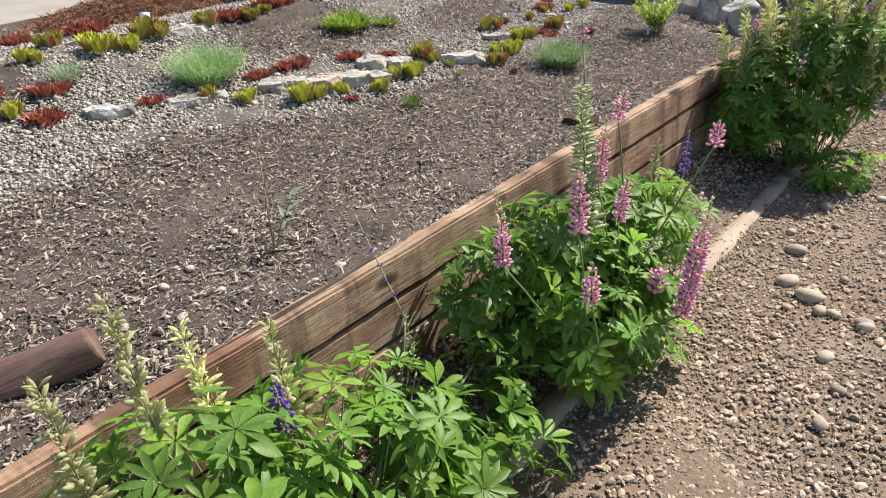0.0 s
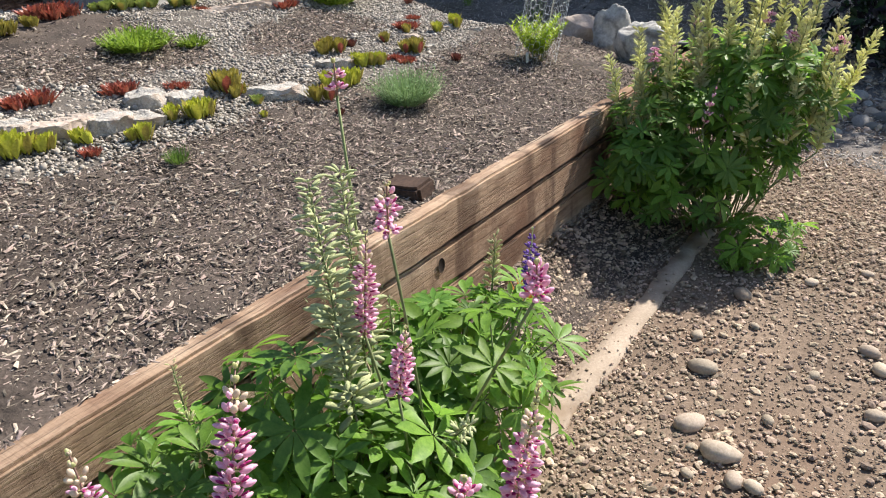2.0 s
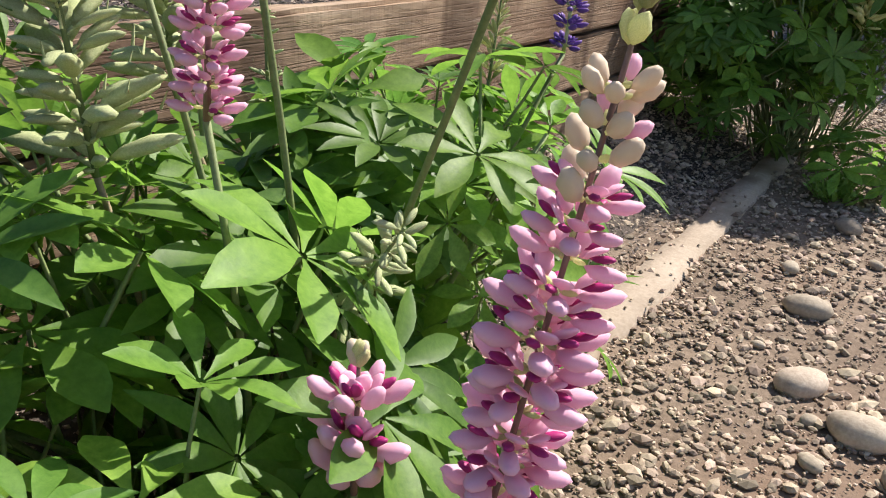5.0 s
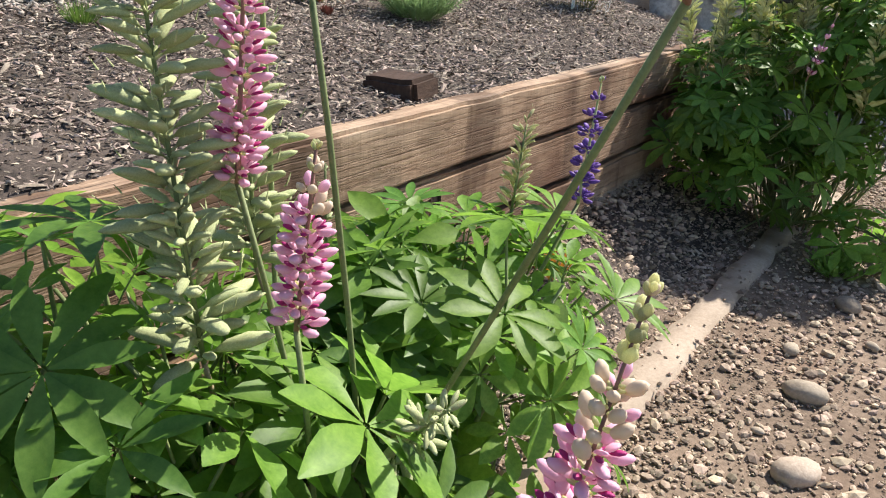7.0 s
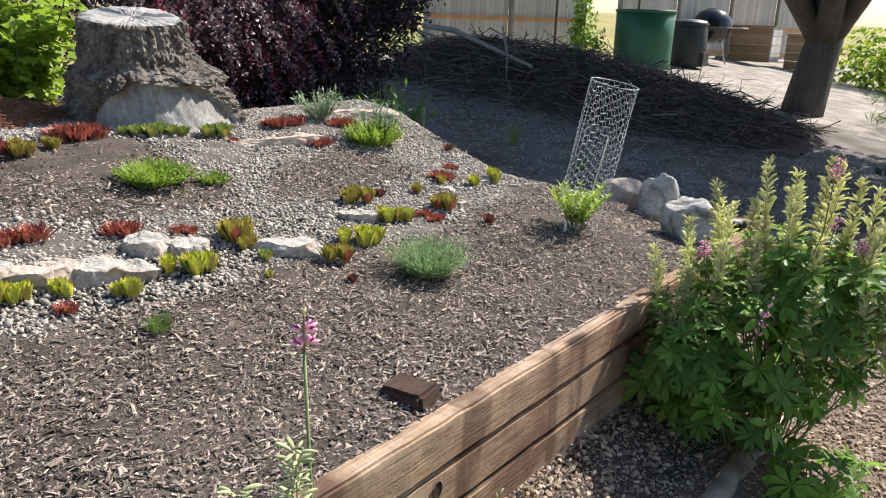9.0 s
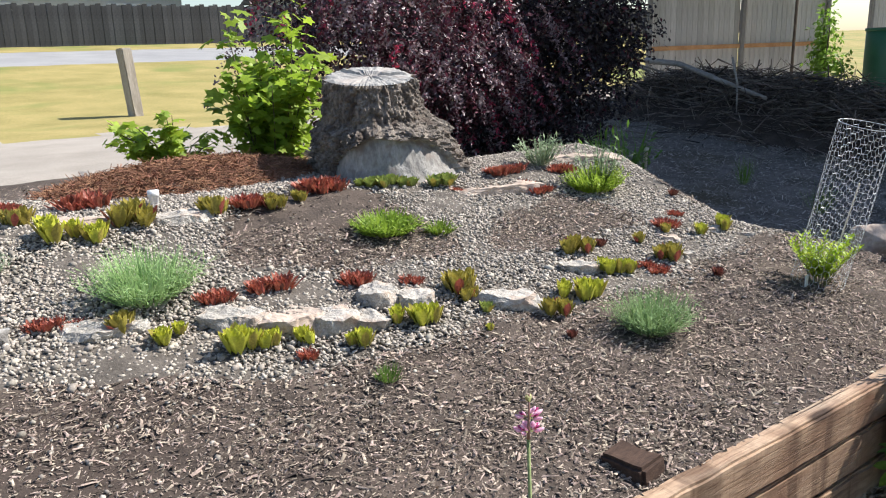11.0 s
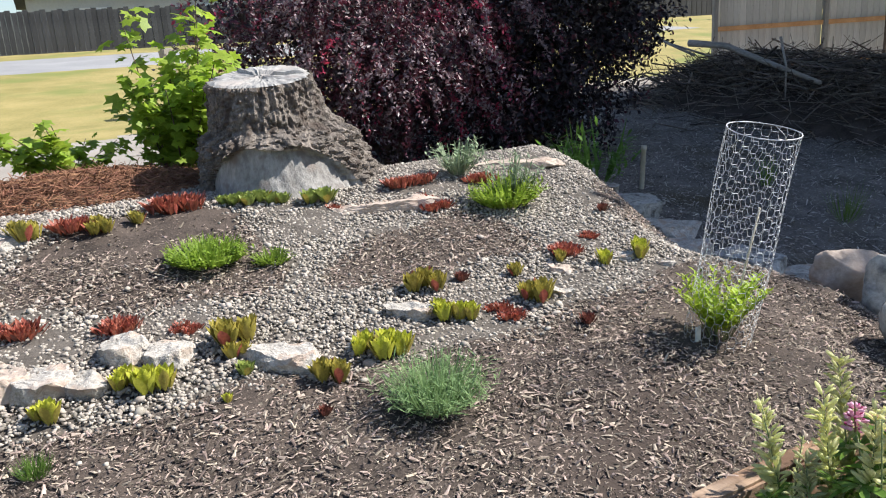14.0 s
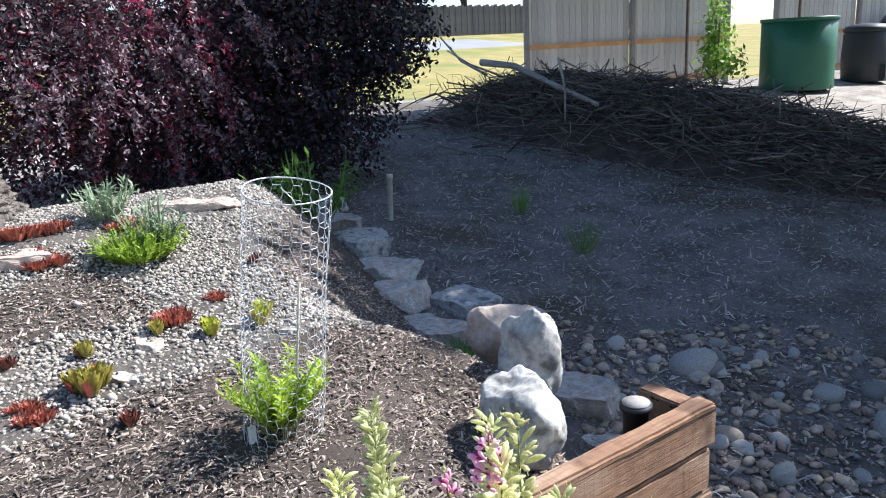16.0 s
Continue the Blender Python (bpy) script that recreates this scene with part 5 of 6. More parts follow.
# wire cage
M_WIRE = material("galvanised_wire", (0.55, 0.56, 0.58), (0.72, 0.73, 0.75), 40, 0.5, 0.0, 100, metal=0.3, spec=0.5)
cage = empty("wire_cage", "leaning cylinder of galvanised hexagonal chicken wire", "wire cage")
A0, A1 = Vector((-0.715, 2.10, float(top_z(-0.715, 2.1)))), Vector((-0.56, 2.13, 1.545))
ca = (A1 - A0).normalized()
u1 = ca.cross(Vector((0, 1, 0))).normalized()
u2 = ca.cross(u1)
CR, NC, NR = 0.128, 13, 36
CH = (A1 - A0).length


def cage_at(i, h):
    a = 2 * math.pi * i / NC
    return A0 + ca * h + (u1 * math.cos(a) + u2 * math.sin(a)) * CR * (1 + 0.03 * math.sin(3 * a + h * 9))


bm = bmesh.new()
ch = CH / NR
for r in range(NR):
    for i in range(NC):
        o = 0.5 * (r % 2)
        h = r * ch
        p0, p1 = cage_at(i + o - 0.19, h), cage_at(i + o + 0.19, h)
        tube(bm, [p0, p1], 0.0011, 0.0011, 3, 0, False)
        tube(bm, [p1, cage_at(i + o + 0.31, h + ch)], 0.0008, 0.0008, 3, 0, False)
        tube(bm, [p0, cage_at(i + o - 0.31, h + ch)], 0.0008, 0.0008, 3, 0, False)
part("netting", bm, M_WIRE, cage)
bm = bmesh.new()
tube(bm, [cage_at(i / 2, CH) for i in range(2 * NC + 1)], 0.0022, 0.0022, 4, 0)
part("top_wire", bm, M_WIRE, cage)
bm = bmesh.new()
e = cage_at(6, CH)
tube(bm, [e, e + Vector((0.0, -0.01, 0.02)), e + Vector((-0.02, -0.03, 0.05))], 0.0014, 0.001, 4)
part("wire_end", bm, M_WIRE, cage)
stake_mat = material("bamboo_stake", (0.45, 0.40, 0.30), (0.65, 0.60, 0.48), 30, 0.7, 0.2, 200)
bm = bmesh.new()
tube(bm, [A0 + Vector((0.03, 0.03, -0.02)), A0 + ca * 0.28 + Vector((0.03, 0.03, 0)), A0 + ca * 0.55 + Vector((0.035, 0.03, 0))], 0.0045, 0.004, 6)
tagged(link(bm, "garden_stake", stake_mat), "thin pale bamboo stake beside the caged herb", "stake")
tagged(link(box_bm(-0.722, -0.716, 1.985, 2.012, 0.69, 0.785, 0.002), "plant_tag", material("white_plastic", (0.72, 0.72, 0.70), (0.8, 0.8, 0.78), 5, 0.4, 0, 50)), "white plastic plant tag stuck in mulch", "plant tag")


# ---------------------------------------------------------------- stump
M_BARK = material("stump_bark", (0.05, 0.041, 0.035), (0.33, 0.285, 0.245), 9, 0.95, 1.0, 48, stretch=(1, 1, 0.5), c=(0.10, 0.078, 0.064), spots=9, bump_dist=0.04)
M_CUT = material("grey_cut_wood", (0.20, 0.195, 0.19), (0.42, 0.41, 0.39), 6, 0.9, 0.5, 60, c=(0.33, 0.30, 0.28), spots=5)
SX, SY = -3.55, 1.12
stump = empty("tree_stump", "old grey-barked tree stump with a flared foot", "tree stump", (SX, SY, float(top_z(SX, SY)) - 0.03))
SEG, RING, SH = 210, 84, 0.68


def stump_point(a, f):
    """Radius grows towards the foot, most where the roots flare."""
    flare = 0.31 * (1 - f) ** 1.35 * (0.72 + 0.50 * math.cos(a - radians(50)) + 0.12 * math.cos(3 * a + 0.6))
    shoulder = 0.085 * smooth(0.62, 0.45, np.array(f)) * (0.6 + 0.4 * math.cos(a - radians(20)))
    r = 0.315 + float(shoulder) + flare * 0.9 + 0.02 * math.cos(2 * a + 1)
    return r


def scar(a, f):
    """The pale barkless arch low on the front."""
    t = ((a - radians(-18) + math.pi) % (2 * math.pi) - math.pi) / radians(50)
    return abs(t) < 1 and f < 0.46 * (1 - t * t) ** 0.5 + 0.02 * math.sin(9 * a)


groups = {"bark": bmesh.new(), "bare_wood": bmesh.new()}
pts = []
for i in range(RING + 1):
    f = i / RING
    row = []
    for j in range(SEG):
        a = 2 * math.pi * j / SEG
        r = stump_point(a, f)
        p = Vector((math.cos(a) * r, math.sin(a) * r, f * (SH - 0.05 * math.cos(a + 0.4))))
        if scar(a, f):
            d = -0.030 + 0.014 * noise.noise(p * 5) + 0.006 * noise.noise(p * 22) - 0.012 * max(0, 0.12 - abs(noise.noise(Vector((a * 7, f * 1.2, 9))))) / 0.12
        else:
            band = float(smooth(0.50, 0.62, np.array(f)))
            w = Vector((a * 5.2, f * 6.5 + 0.8 * noise.noise(Vector((a * 3, f * 4, 1))), 3))
            near = noise.voronoi(w)[0]
            plate = min(0.4, near[1] - near[0]) / 0.4
            fine_ = noise.voronoi(Vector((a * 15, f * 17, 7)))[0]
            d = (0.052 * plate + 0.030 * min(0.35, fine_[1] - fine_[0]) / 0.35 - 0.022 + 0.02 * noise.noise(p * 19)) * (1 - 0.6 * band)
            d += band * (0.022 * noise.noise(Vector((a * 17, f * 1.6, 4))) + 0.012 * noise.noise(Vector((a * 40, f * 3, 8))))
            d += 0.018 * noise.noise(p * 40) + 0.016
        p.x += math.cos(a) * d
        p.y += math.sin(a) * d
        row.append((p, scar(a, f)))
    pts.append(row)
made = {k: {} for k in groups}
for i in range(RING):
    for j in range(SEG):
        k = "bare_wood" if pts[i][j][1] else "bark"
        vs = []
        for ii, jj in ((i, j), (i, (j + 1) % SEG), (i + 1, (j + 1) % SEG), (i + 1, j)):
            if (ii, jj) not in made[k]:
                made[k][(ii, jj)] = groups[k].verts.new(pts[ii][jj][0])
            vs.append(made[k][(ii, jj)])
        groups[k].faces.new(vs).smooth = (k == "bare_wood")
part("bark", groups["bark"], M_BARK, stump, "rough flaking grey bark")
M_BARE = material("bare_stump_wood", (0.16, 0.15, 0.14), (0.40, 0.385, 0.36), 8, 0.95, 0.9, 36, c=(0.20, 0.17, 0.15), spots=9, stretch=(1, 1, 0.4), bump_dist=0.02)
part("bare_wood", groups["bare_wood"], M_BARE, stump, "smooth grey barkless patch")
bm = bmesh.new()
rings = []
for r in range(10):
    s = 1 - r / 10
    rings.append([bm.verts.new((pts[RING][j][0].x * s * 0.985, pts[RING][j][0].y * s * 0.985, SH - 0.05 * s * math.cos(6.2832 * j / SEG + 0.4) - 0.012 + 0.016 * min(1, r) + 0.012 * noise.noise(Vector((j * 0.2, r * 0.5, 1))) + (0.02 if (0.2 < s < 0.9 and 1.2 < (j / SEG * 6.28) < 3.4) else 0))) for j in range(SEG)])
for q0, q1 in zip(rings, rings[1:]):
    for j in range(SEG):
        bm.faces.new((q0[j], q0[(j + 1) % SEG], q1[(j + 1) % SEG], q1[j]))
bm.faces.new(rings[-1])
part("cut_face", bm, M_CUT, stump, "weathered pale sawn top")


# ---------------------------------------------------------------- shrubs and trees
def leaf_cloud(n, blobs, size, seed, mats, name, parent, shell=0.55, hang=0.0, index_of=None, aspect=0.55):
    """Many single small leaves over blobs (centre, radii), thin in places."""
    g = np.random.default_rng(seed)
    vol = np.array([b[1][0] * b[1][1] * b[1][2] for b in blobs]) ** 0.67
    which = g.choice(len(blobs), n, p=vol / vol.sum())
    d = g.normal(size=(n, 3))
    d /= np.linalg.norm(d, axis=1, keepdims=True)
    rad = 1 - np.abs(g.normal(0, shell, n)).clip(0, 0.98) * g.random(n)
    lump = 1 + 0.24 * np.sin(d[:, 0] * 7 + which) * np.sin(d[:, 1] * 6 + 2 * which) + 0.14 * np.sin(d[:, 2] * 11 + 3 * d[:, 1] + which)
    c = np.array([b[0] for b in blobs])[which]
    r = np.array([b[1] for b in blobs])[which]
    p = c + d * r * (rad * lump)[:, None]
    p[:, 2] -= hang * g.random(n) ** 2
    up = d * 0.6 + g.normal(0, 0.6, (n, 3)) + np.array([0, 0, 0.5])
    up /= np.linalg.norm(up, axis=1, keepdims=True)
    s = np.cross(up, g.normal(size=(n, 3)))
    s /= np.linalg.norm(s, axis=1, keepdims=True)
    t = np.cross(up, s)
    sz = size * g.uniform(0.6, 1.3, n)[:, None]
    v = np.stack([p - s * sz, p + t * sz * aspect + up * sz * 0.15, p + s * sz, p - t * sz * aspect + up * sz * 0.15], 1).reshape(-1, 3)
    f = np.arange(n * 4).reshape(n, 4)
    idx = g.integers(0, len(mats), n) if index_of is None else index_of(p, g)
    ob = new(name, mesh_from(name, v, f, mats, False, idx))
    ob.parent = parent
    return ob


M_PURPLE_LEAF = material("barberry_leaf", (0.055, 0.012, 0.022), (0.14, 0.035, 0.055), 20, 0.45, 0, 90, random_mix=0.5, island=True, spec=0.5, trans=0.22)
# pale leaf colour with the sunlit gloss of the barberry painted in
M_PURPLE_PALE = material("barberry_sun_gloss", (0.15, 0.105, 0.12), (0.30, 0.225, 0.245), 20, 0.45, 0, 90, random_mix=0.4, island=True, spec=0.5, trans=0.2)
M_RED_LEAF = material("barberry_red", (0.30, 0.025, 0.065), (0.44, 0.06, 0.12), 20, 0.45, 0, 90, random_mix=0.3, island=True, spec=0.4, trans=0.4)
# near-black: puts shade into the leaf colour of both shrubs below
M_DARK_LEAF = material("near_black_leaf", (0.013, 0.012, 0.016), (0.038, 0.026, 0.034), 20, 0.45, 0, 90, random_mix=0.4, island=True, spec=0.4, trans=0.15)
M_WOODY = material("shrub_wood", (0.06, 0.045, 0.035), (0.16, 0.12, 0.09), 10, 0.9, 0.4, 60)


def branches(parent, base, tips, r0, mat, name="trunk", r1=0.01, bow=0.15, seed=1):
    q = random.Random(seed)
    for tip in tips:
        b, t = Vector(base), Vector(tip)
        m = (b + t) / 2 + Vector((q.uniform(-bow, bow), q.uniform(-bow, bow), bow))
        bm = bmesh.new()
        tube(bm, [b * (1 - u) ** 2 + m * 2 * u * (1 - u) + t * u * u for u in (0, 0.17, 0.34, 0.5, 0.67, 0.84, 1)], r0, r1, 7)
        part(name, bm, mat, parent)


def shrub_index(p, g):
    out = np.where(g.random(len(p)) < 0.5, 1, 0)
    patch = np.sin(p[:, 1] * 4.3 + p[:, 2] * 2.7) * np.sin(p[:, 2] * 5.1 - p[:, 0] * 2) > 0.55
    out[patch & (g.random(len(p)) < 0.34)] = 2
    return out


shrub = empty("barberry_shrub", "large arching purple-leaved barberry shrub behind the stump", "shrub")
branches(shrub, (-5.9, 3.0, 0.7), [(-5.2, 2.2, 2.0), (-5.0, 3.2, 2.2), (-5.6, 4.0, 2.3), (-6.5, 3.1, 2.5), (-5.4, 2.8, 2.6), (-5.9, 1.9, 2.0)], 0.045, M_WOODY, "branch")
SHRUB = [((-5.9, 2.7, 2.05), (1.05, 1.2, 1.0)), ((-5.4, 2.05, 1.75), (0.7, 0.7, 0.7)), ((-5.25, 3.15, 1.75), (0.7, 0.85, 0.75)), ((-5.6, 2.5, 2.9), (0.9, 1.05, 0.75)), ((-5.0, 2.75, 1.65), (0.45, 0.6, 0.45)), ((-4.75, 2.7, 1.8), (0.5, 1.0, 0.45)), ((-5.5, 1.55, 2.3), (0.55, 0.5, 0.4)), ((-5.1, 3.6, 2.2), (0.5, 0.6, 0.5)), ((-4.9, 2.1, 2.2), (0.4, 0.4, 0.35))]
# smaller inner mass in near-black leaves paints the shrub's shaded interior
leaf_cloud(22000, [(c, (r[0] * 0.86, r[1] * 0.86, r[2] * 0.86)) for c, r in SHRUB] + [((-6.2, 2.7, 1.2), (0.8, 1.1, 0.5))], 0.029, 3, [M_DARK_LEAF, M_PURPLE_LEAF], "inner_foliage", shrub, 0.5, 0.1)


def sprays(n, per, blobs, size, seed, mats, name, parent):
    """Leaves strung along arching, drooping shoots that spring from the blobs."""
    g = np.random.default_rng(seed)
    vol = np.array([r[0] * r[1] * r[2] for c, r in blobs]) ** 0.67
    which = g.choice(len(blobs), n, p=vol / vol.sum())
    d = g.normal(size=(n, 3)) + np.array([0.45, -0.1, 0.35])
    d /= np.linalg.norm(d, axis=1, keepdims=True)
    start = np.array([b[0] for b in blobs])[which] + d * np.array([b[1] for b in blobs])[which] * g.uniform(0.72, 1.0, n)[:, None]
    ln = g.uniform(0.18, 0.52, n)
    aim_ = d * np.array([1, 1, 0.5]) + g.normal(0, 0.25, (n, 3))
    s = g.random((n, per)) ** 0.9
    sag = g.uniform(0.5, 1.5, n)
    p = start[:, None, :] + aim_[:, None, :] * (ln[:, None] * s)[..., None]
    p[..., 2] -= ln[:, None] * sag[:, None] * s ** 2
    p = (p + g.normal(0, 0.018, p.shape)).reshape(-1, 3)
    m = len(p)
    up = g.normal(size=(m, 3))
    up /= np.linalg.norm(up, axis=1, keepdims=True)
    side = np.cross(up, g.normal(size=(m, 3)))
    side /= np.linalg.norm(side, axis=1, keepdims=True)
    t = np.cross(up, side)
    sz = size * g.uniform(0.6, 1.3, m)[:, None]
    v = np.stack([p - side * sz, p + t * sz * 0.5 + up * sz * 0.15, p + side * sz, p - t * sz * 0.5 + up * sz * 0.15], 1).reshape(-1, 3)
    tone = np.where(g.random(n) < 0.16, 2, np.where(g.random(n) < 0.58, 1, 0))
    reds = np.sin(start[:, 1] * 4.3 + start[:, 2] * 2.7) * np.sin(start[:, 2] * 5.1 - start[:, 0] * 2) > 0.0
    tone = np.where((tone == 2) & ~reds, 1, tone)
    idx = np.repeat(tone, per)
    swap = g.random(m) < 0.35
    idx = np.where(swap, g.integers(0, 2, m), idx)
    ob = new(name, mesh_from(name, v, np.arange(m * 4).reshape(m, 4), mats, False, idx))
    ob.parent = parent


sprays(640, 62, SHRUB, 0.021, 41, [M_PURPLE_LEAF, M_PURPLE_PALE, M_RED_LEAF], "foliage", shrub)
dark = empty("dark_shrub", "dense shrub in tree shade, its leaves coloured near black for it", "shrub")
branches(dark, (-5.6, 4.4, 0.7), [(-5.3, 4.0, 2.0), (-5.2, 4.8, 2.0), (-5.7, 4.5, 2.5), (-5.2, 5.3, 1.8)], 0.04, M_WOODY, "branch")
# near-black leaves carry the depth of the tree's shade in their colour
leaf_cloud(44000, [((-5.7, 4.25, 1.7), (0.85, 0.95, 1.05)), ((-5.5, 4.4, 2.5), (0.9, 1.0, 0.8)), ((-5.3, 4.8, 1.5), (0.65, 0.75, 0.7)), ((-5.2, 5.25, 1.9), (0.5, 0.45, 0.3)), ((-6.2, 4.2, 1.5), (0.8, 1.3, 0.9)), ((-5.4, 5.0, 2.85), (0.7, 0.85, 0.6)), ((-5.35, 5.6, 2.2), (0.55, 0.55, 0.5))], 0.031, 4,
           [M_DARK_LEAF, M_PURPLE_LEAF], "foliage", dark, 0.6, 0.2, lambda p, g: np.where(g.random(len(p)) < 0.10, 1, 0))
M_CURRANT = leafy("currant_leaf", (0.20, 0.31, 0.025), (0.38, 0.50, 0.06), 0.5, 0.5)


def lobed_leaf_mesh(size):
    bm = bmesh.new()
    c = bm.verts.new((0, 0, 0))
    ring = []
    for k in range(11):
        a = -2.5 + 5.0 * k / 10
        r = size * (1.0 if k % 2 == 0 else 0.68) * (1 if abs(a) < 1.7 else 0.75)
        ring.append(bm.verts.new((math.sin(a) * r, math.cos(a) * r, -0.12 * r + 0.05 * r * (k % 2))))
    for k in range(10):
        bm.faces.new((c, ring[k + 1], ring[k])).smooth = True
    me = bpy.data.meshes.new("leaf")
    bm.to_mesh(me)
    bm.free()
    me.materials.append(M_CURRANT)
    return me


LOBED = [lobed_leaf_mesh(s) for s in (0.045, 0.056, 0.066)]
currant = empty("currant_bush", "sunlit yellow-green currant bush beside the stump", "shrub")
CB = (-4.45, 0.72, float(top_z(-4.45, 0.72)))
for k in range(22):
    a, r = R.uniform(0, 6.28), R.uniform(0.10, 0.50)
    h = R.uniform(0.50, 0.88) if k > 2 else R.uniform(1.05, 1.2)
    e = Vector((CB[0] + r * math.cos(a), CB[1] + r * math.sin(a) * 1.05, CB[2] + h))
    bm = bmesh.new()
    b0 = Vector((CB[0] + 0.12 * math.cos(a), CB[1] + 0.12 * math.sin(a), CB[2] - 0.02))
    tube(bm, [b0, (b0 + e) / 2 + Vector((0.03, 0, 0.05)), e], 0.006, 0.003, 5)
    part("stem", bm, M_WOODY, currant)
    for j in range(50):
        s = 0.05 + 0.95 * j / 50
        p = b0.lerp(e, s) + Vector((R.gauss(0, 0.08), R.gauss(0, 0.08), R.uniform(0, 0.06)))
        o = new("leaf", LOBED[R.randrange(3)])
        o.parent = currant
        o.matrix_basis = aim(Vector((R.gauss(0.25, 0.4), R.gauss(0.1, 0.4), 0.8)), R.uniform(0, 6.28), p, R.uniform(0.9, 1.5))
low = empty("low_currant", "low spreading yellow-green currant sprays", "shrub")
for k in range(15):
    a = R.uniform(0, 6.28)
    b0 = Vector((-4.5, -0.02, float(top_z(-4.5, -0.02)) - 0.02))
    e = b0 + Vector((0.3 * math.cos(a), 0.48 * math.sin(a), R.uniform(0.22, 0.48)))
    bm = bmesh.new()
    tube(bm, [b0, (b0 + e) / 2 + Vector((0, 0, 0.05)), e], 0.005, 0.0025, 5)
    part("stem", bm, M_WOODY, low)
    for j in range(20):
        p = b0.lerp(e, 0.3 + 0.7 * j / 20) + Vector((R.gauss(0, 0.04), R.gauss(0, 0.04), R.uniform(0, 0.03)))
        o = new("leaf", LOBED[R.randrange(3)])
        o.parent = low
        o.matrix_basis = aim(Vector((R.gauss(0.2, 0.4), R.gauss(0.1, 0.4), 0.8)), R.uniform(0, 6.28), p, R.uniform(0.8, 1.2))
# heap of rusty needles under the bushes
M_NEEDLE = material("rusty_needle", (0.14, 0.065, 0.038), (0.31, 0.16, 0.095), 20, 0.9, 0.1, 100, random_mix=0.4, island=True)
nn = 9000
na, nr = rng.uniform(0, 6.28, nn), np.sqrt(rng.random(nn))
nx_, ny_ = -4.0 + 0.55 * nr * np.cos(na), -0.05 + 1.0 * nr * np.sin(na)
nl = rng.uniform(0.03, 0.09, nn)
needles = scatter("needle_heap", CHIP, np.stack([nx_, ny_, top_z(nx_, ny_) + 0.16 * (1 - nr ** 2) * rng.random(nn) ** 0.5], 1), np.stack([nl, nl * 0.06, nl * 0.05], 1), 0.35, M_NEEDLE, False)
tagged(needles, "heap of rusty-brown dry conifer needles under bushes", "needles", kind="stuff")


def tree(label, base, height, r, crown, n, leaf, mats, forks, seed):
    t = empty("tree", label, "tree")
    branches(t, base, [Vector(base) + Vector((0.22, 0.1, height * 0.24))], r, M_TREE_BARK, "trunk", r * 0.78, 0.04, seed)
    fork = Vector(base) + Vector((0.18, 0.1, height * 0.19))
    branches(t, fork, forks, r * 0.62, M_TREE_BARK, "limb", 0.03, 0.3, seed)
    leaf_cloud(n, crown, leaf, seed, mats, "crown", t, 0.8)
    return t


M_TREE_BARK = material("tree_bark", (0.045, 0.039, 0.034), (0.125, 0.108, 0.092), 5, 0.9, 0.8, 28, stretch=(1, 1, 0.25))
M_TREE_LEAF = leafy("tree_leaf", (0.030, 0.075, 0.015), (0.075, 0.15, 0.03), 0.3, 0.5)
gz = float(ground_z(-2.45, 14.0))
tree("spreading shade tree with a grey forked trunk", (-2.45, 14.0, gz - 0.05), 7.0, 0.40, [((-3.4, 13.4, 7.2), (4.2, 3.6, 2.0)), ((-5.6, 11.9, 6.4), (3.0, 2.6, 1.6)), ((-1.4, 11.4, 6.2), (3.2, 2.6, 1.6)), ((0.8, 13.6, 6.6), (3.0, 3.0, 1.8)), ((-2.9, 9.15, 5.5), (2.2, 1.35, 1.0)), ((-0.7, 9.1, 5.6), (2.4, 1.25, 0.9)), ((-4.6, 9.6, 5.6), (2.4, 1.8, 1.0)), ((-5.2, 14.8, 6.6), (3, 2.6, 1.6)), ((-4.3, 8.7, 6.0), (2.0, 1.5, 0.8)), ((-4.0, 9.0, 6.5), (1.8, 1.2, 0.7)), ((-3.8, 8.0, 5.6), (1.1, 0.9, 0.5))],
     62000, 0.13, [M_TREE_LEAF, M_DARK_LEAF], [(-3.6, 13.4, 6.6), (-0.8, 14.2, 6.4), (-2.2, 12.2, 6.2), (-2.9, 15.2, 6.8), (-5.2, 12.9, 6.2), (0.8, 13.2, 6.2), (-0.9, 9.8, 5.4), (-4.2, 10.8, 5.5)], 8)

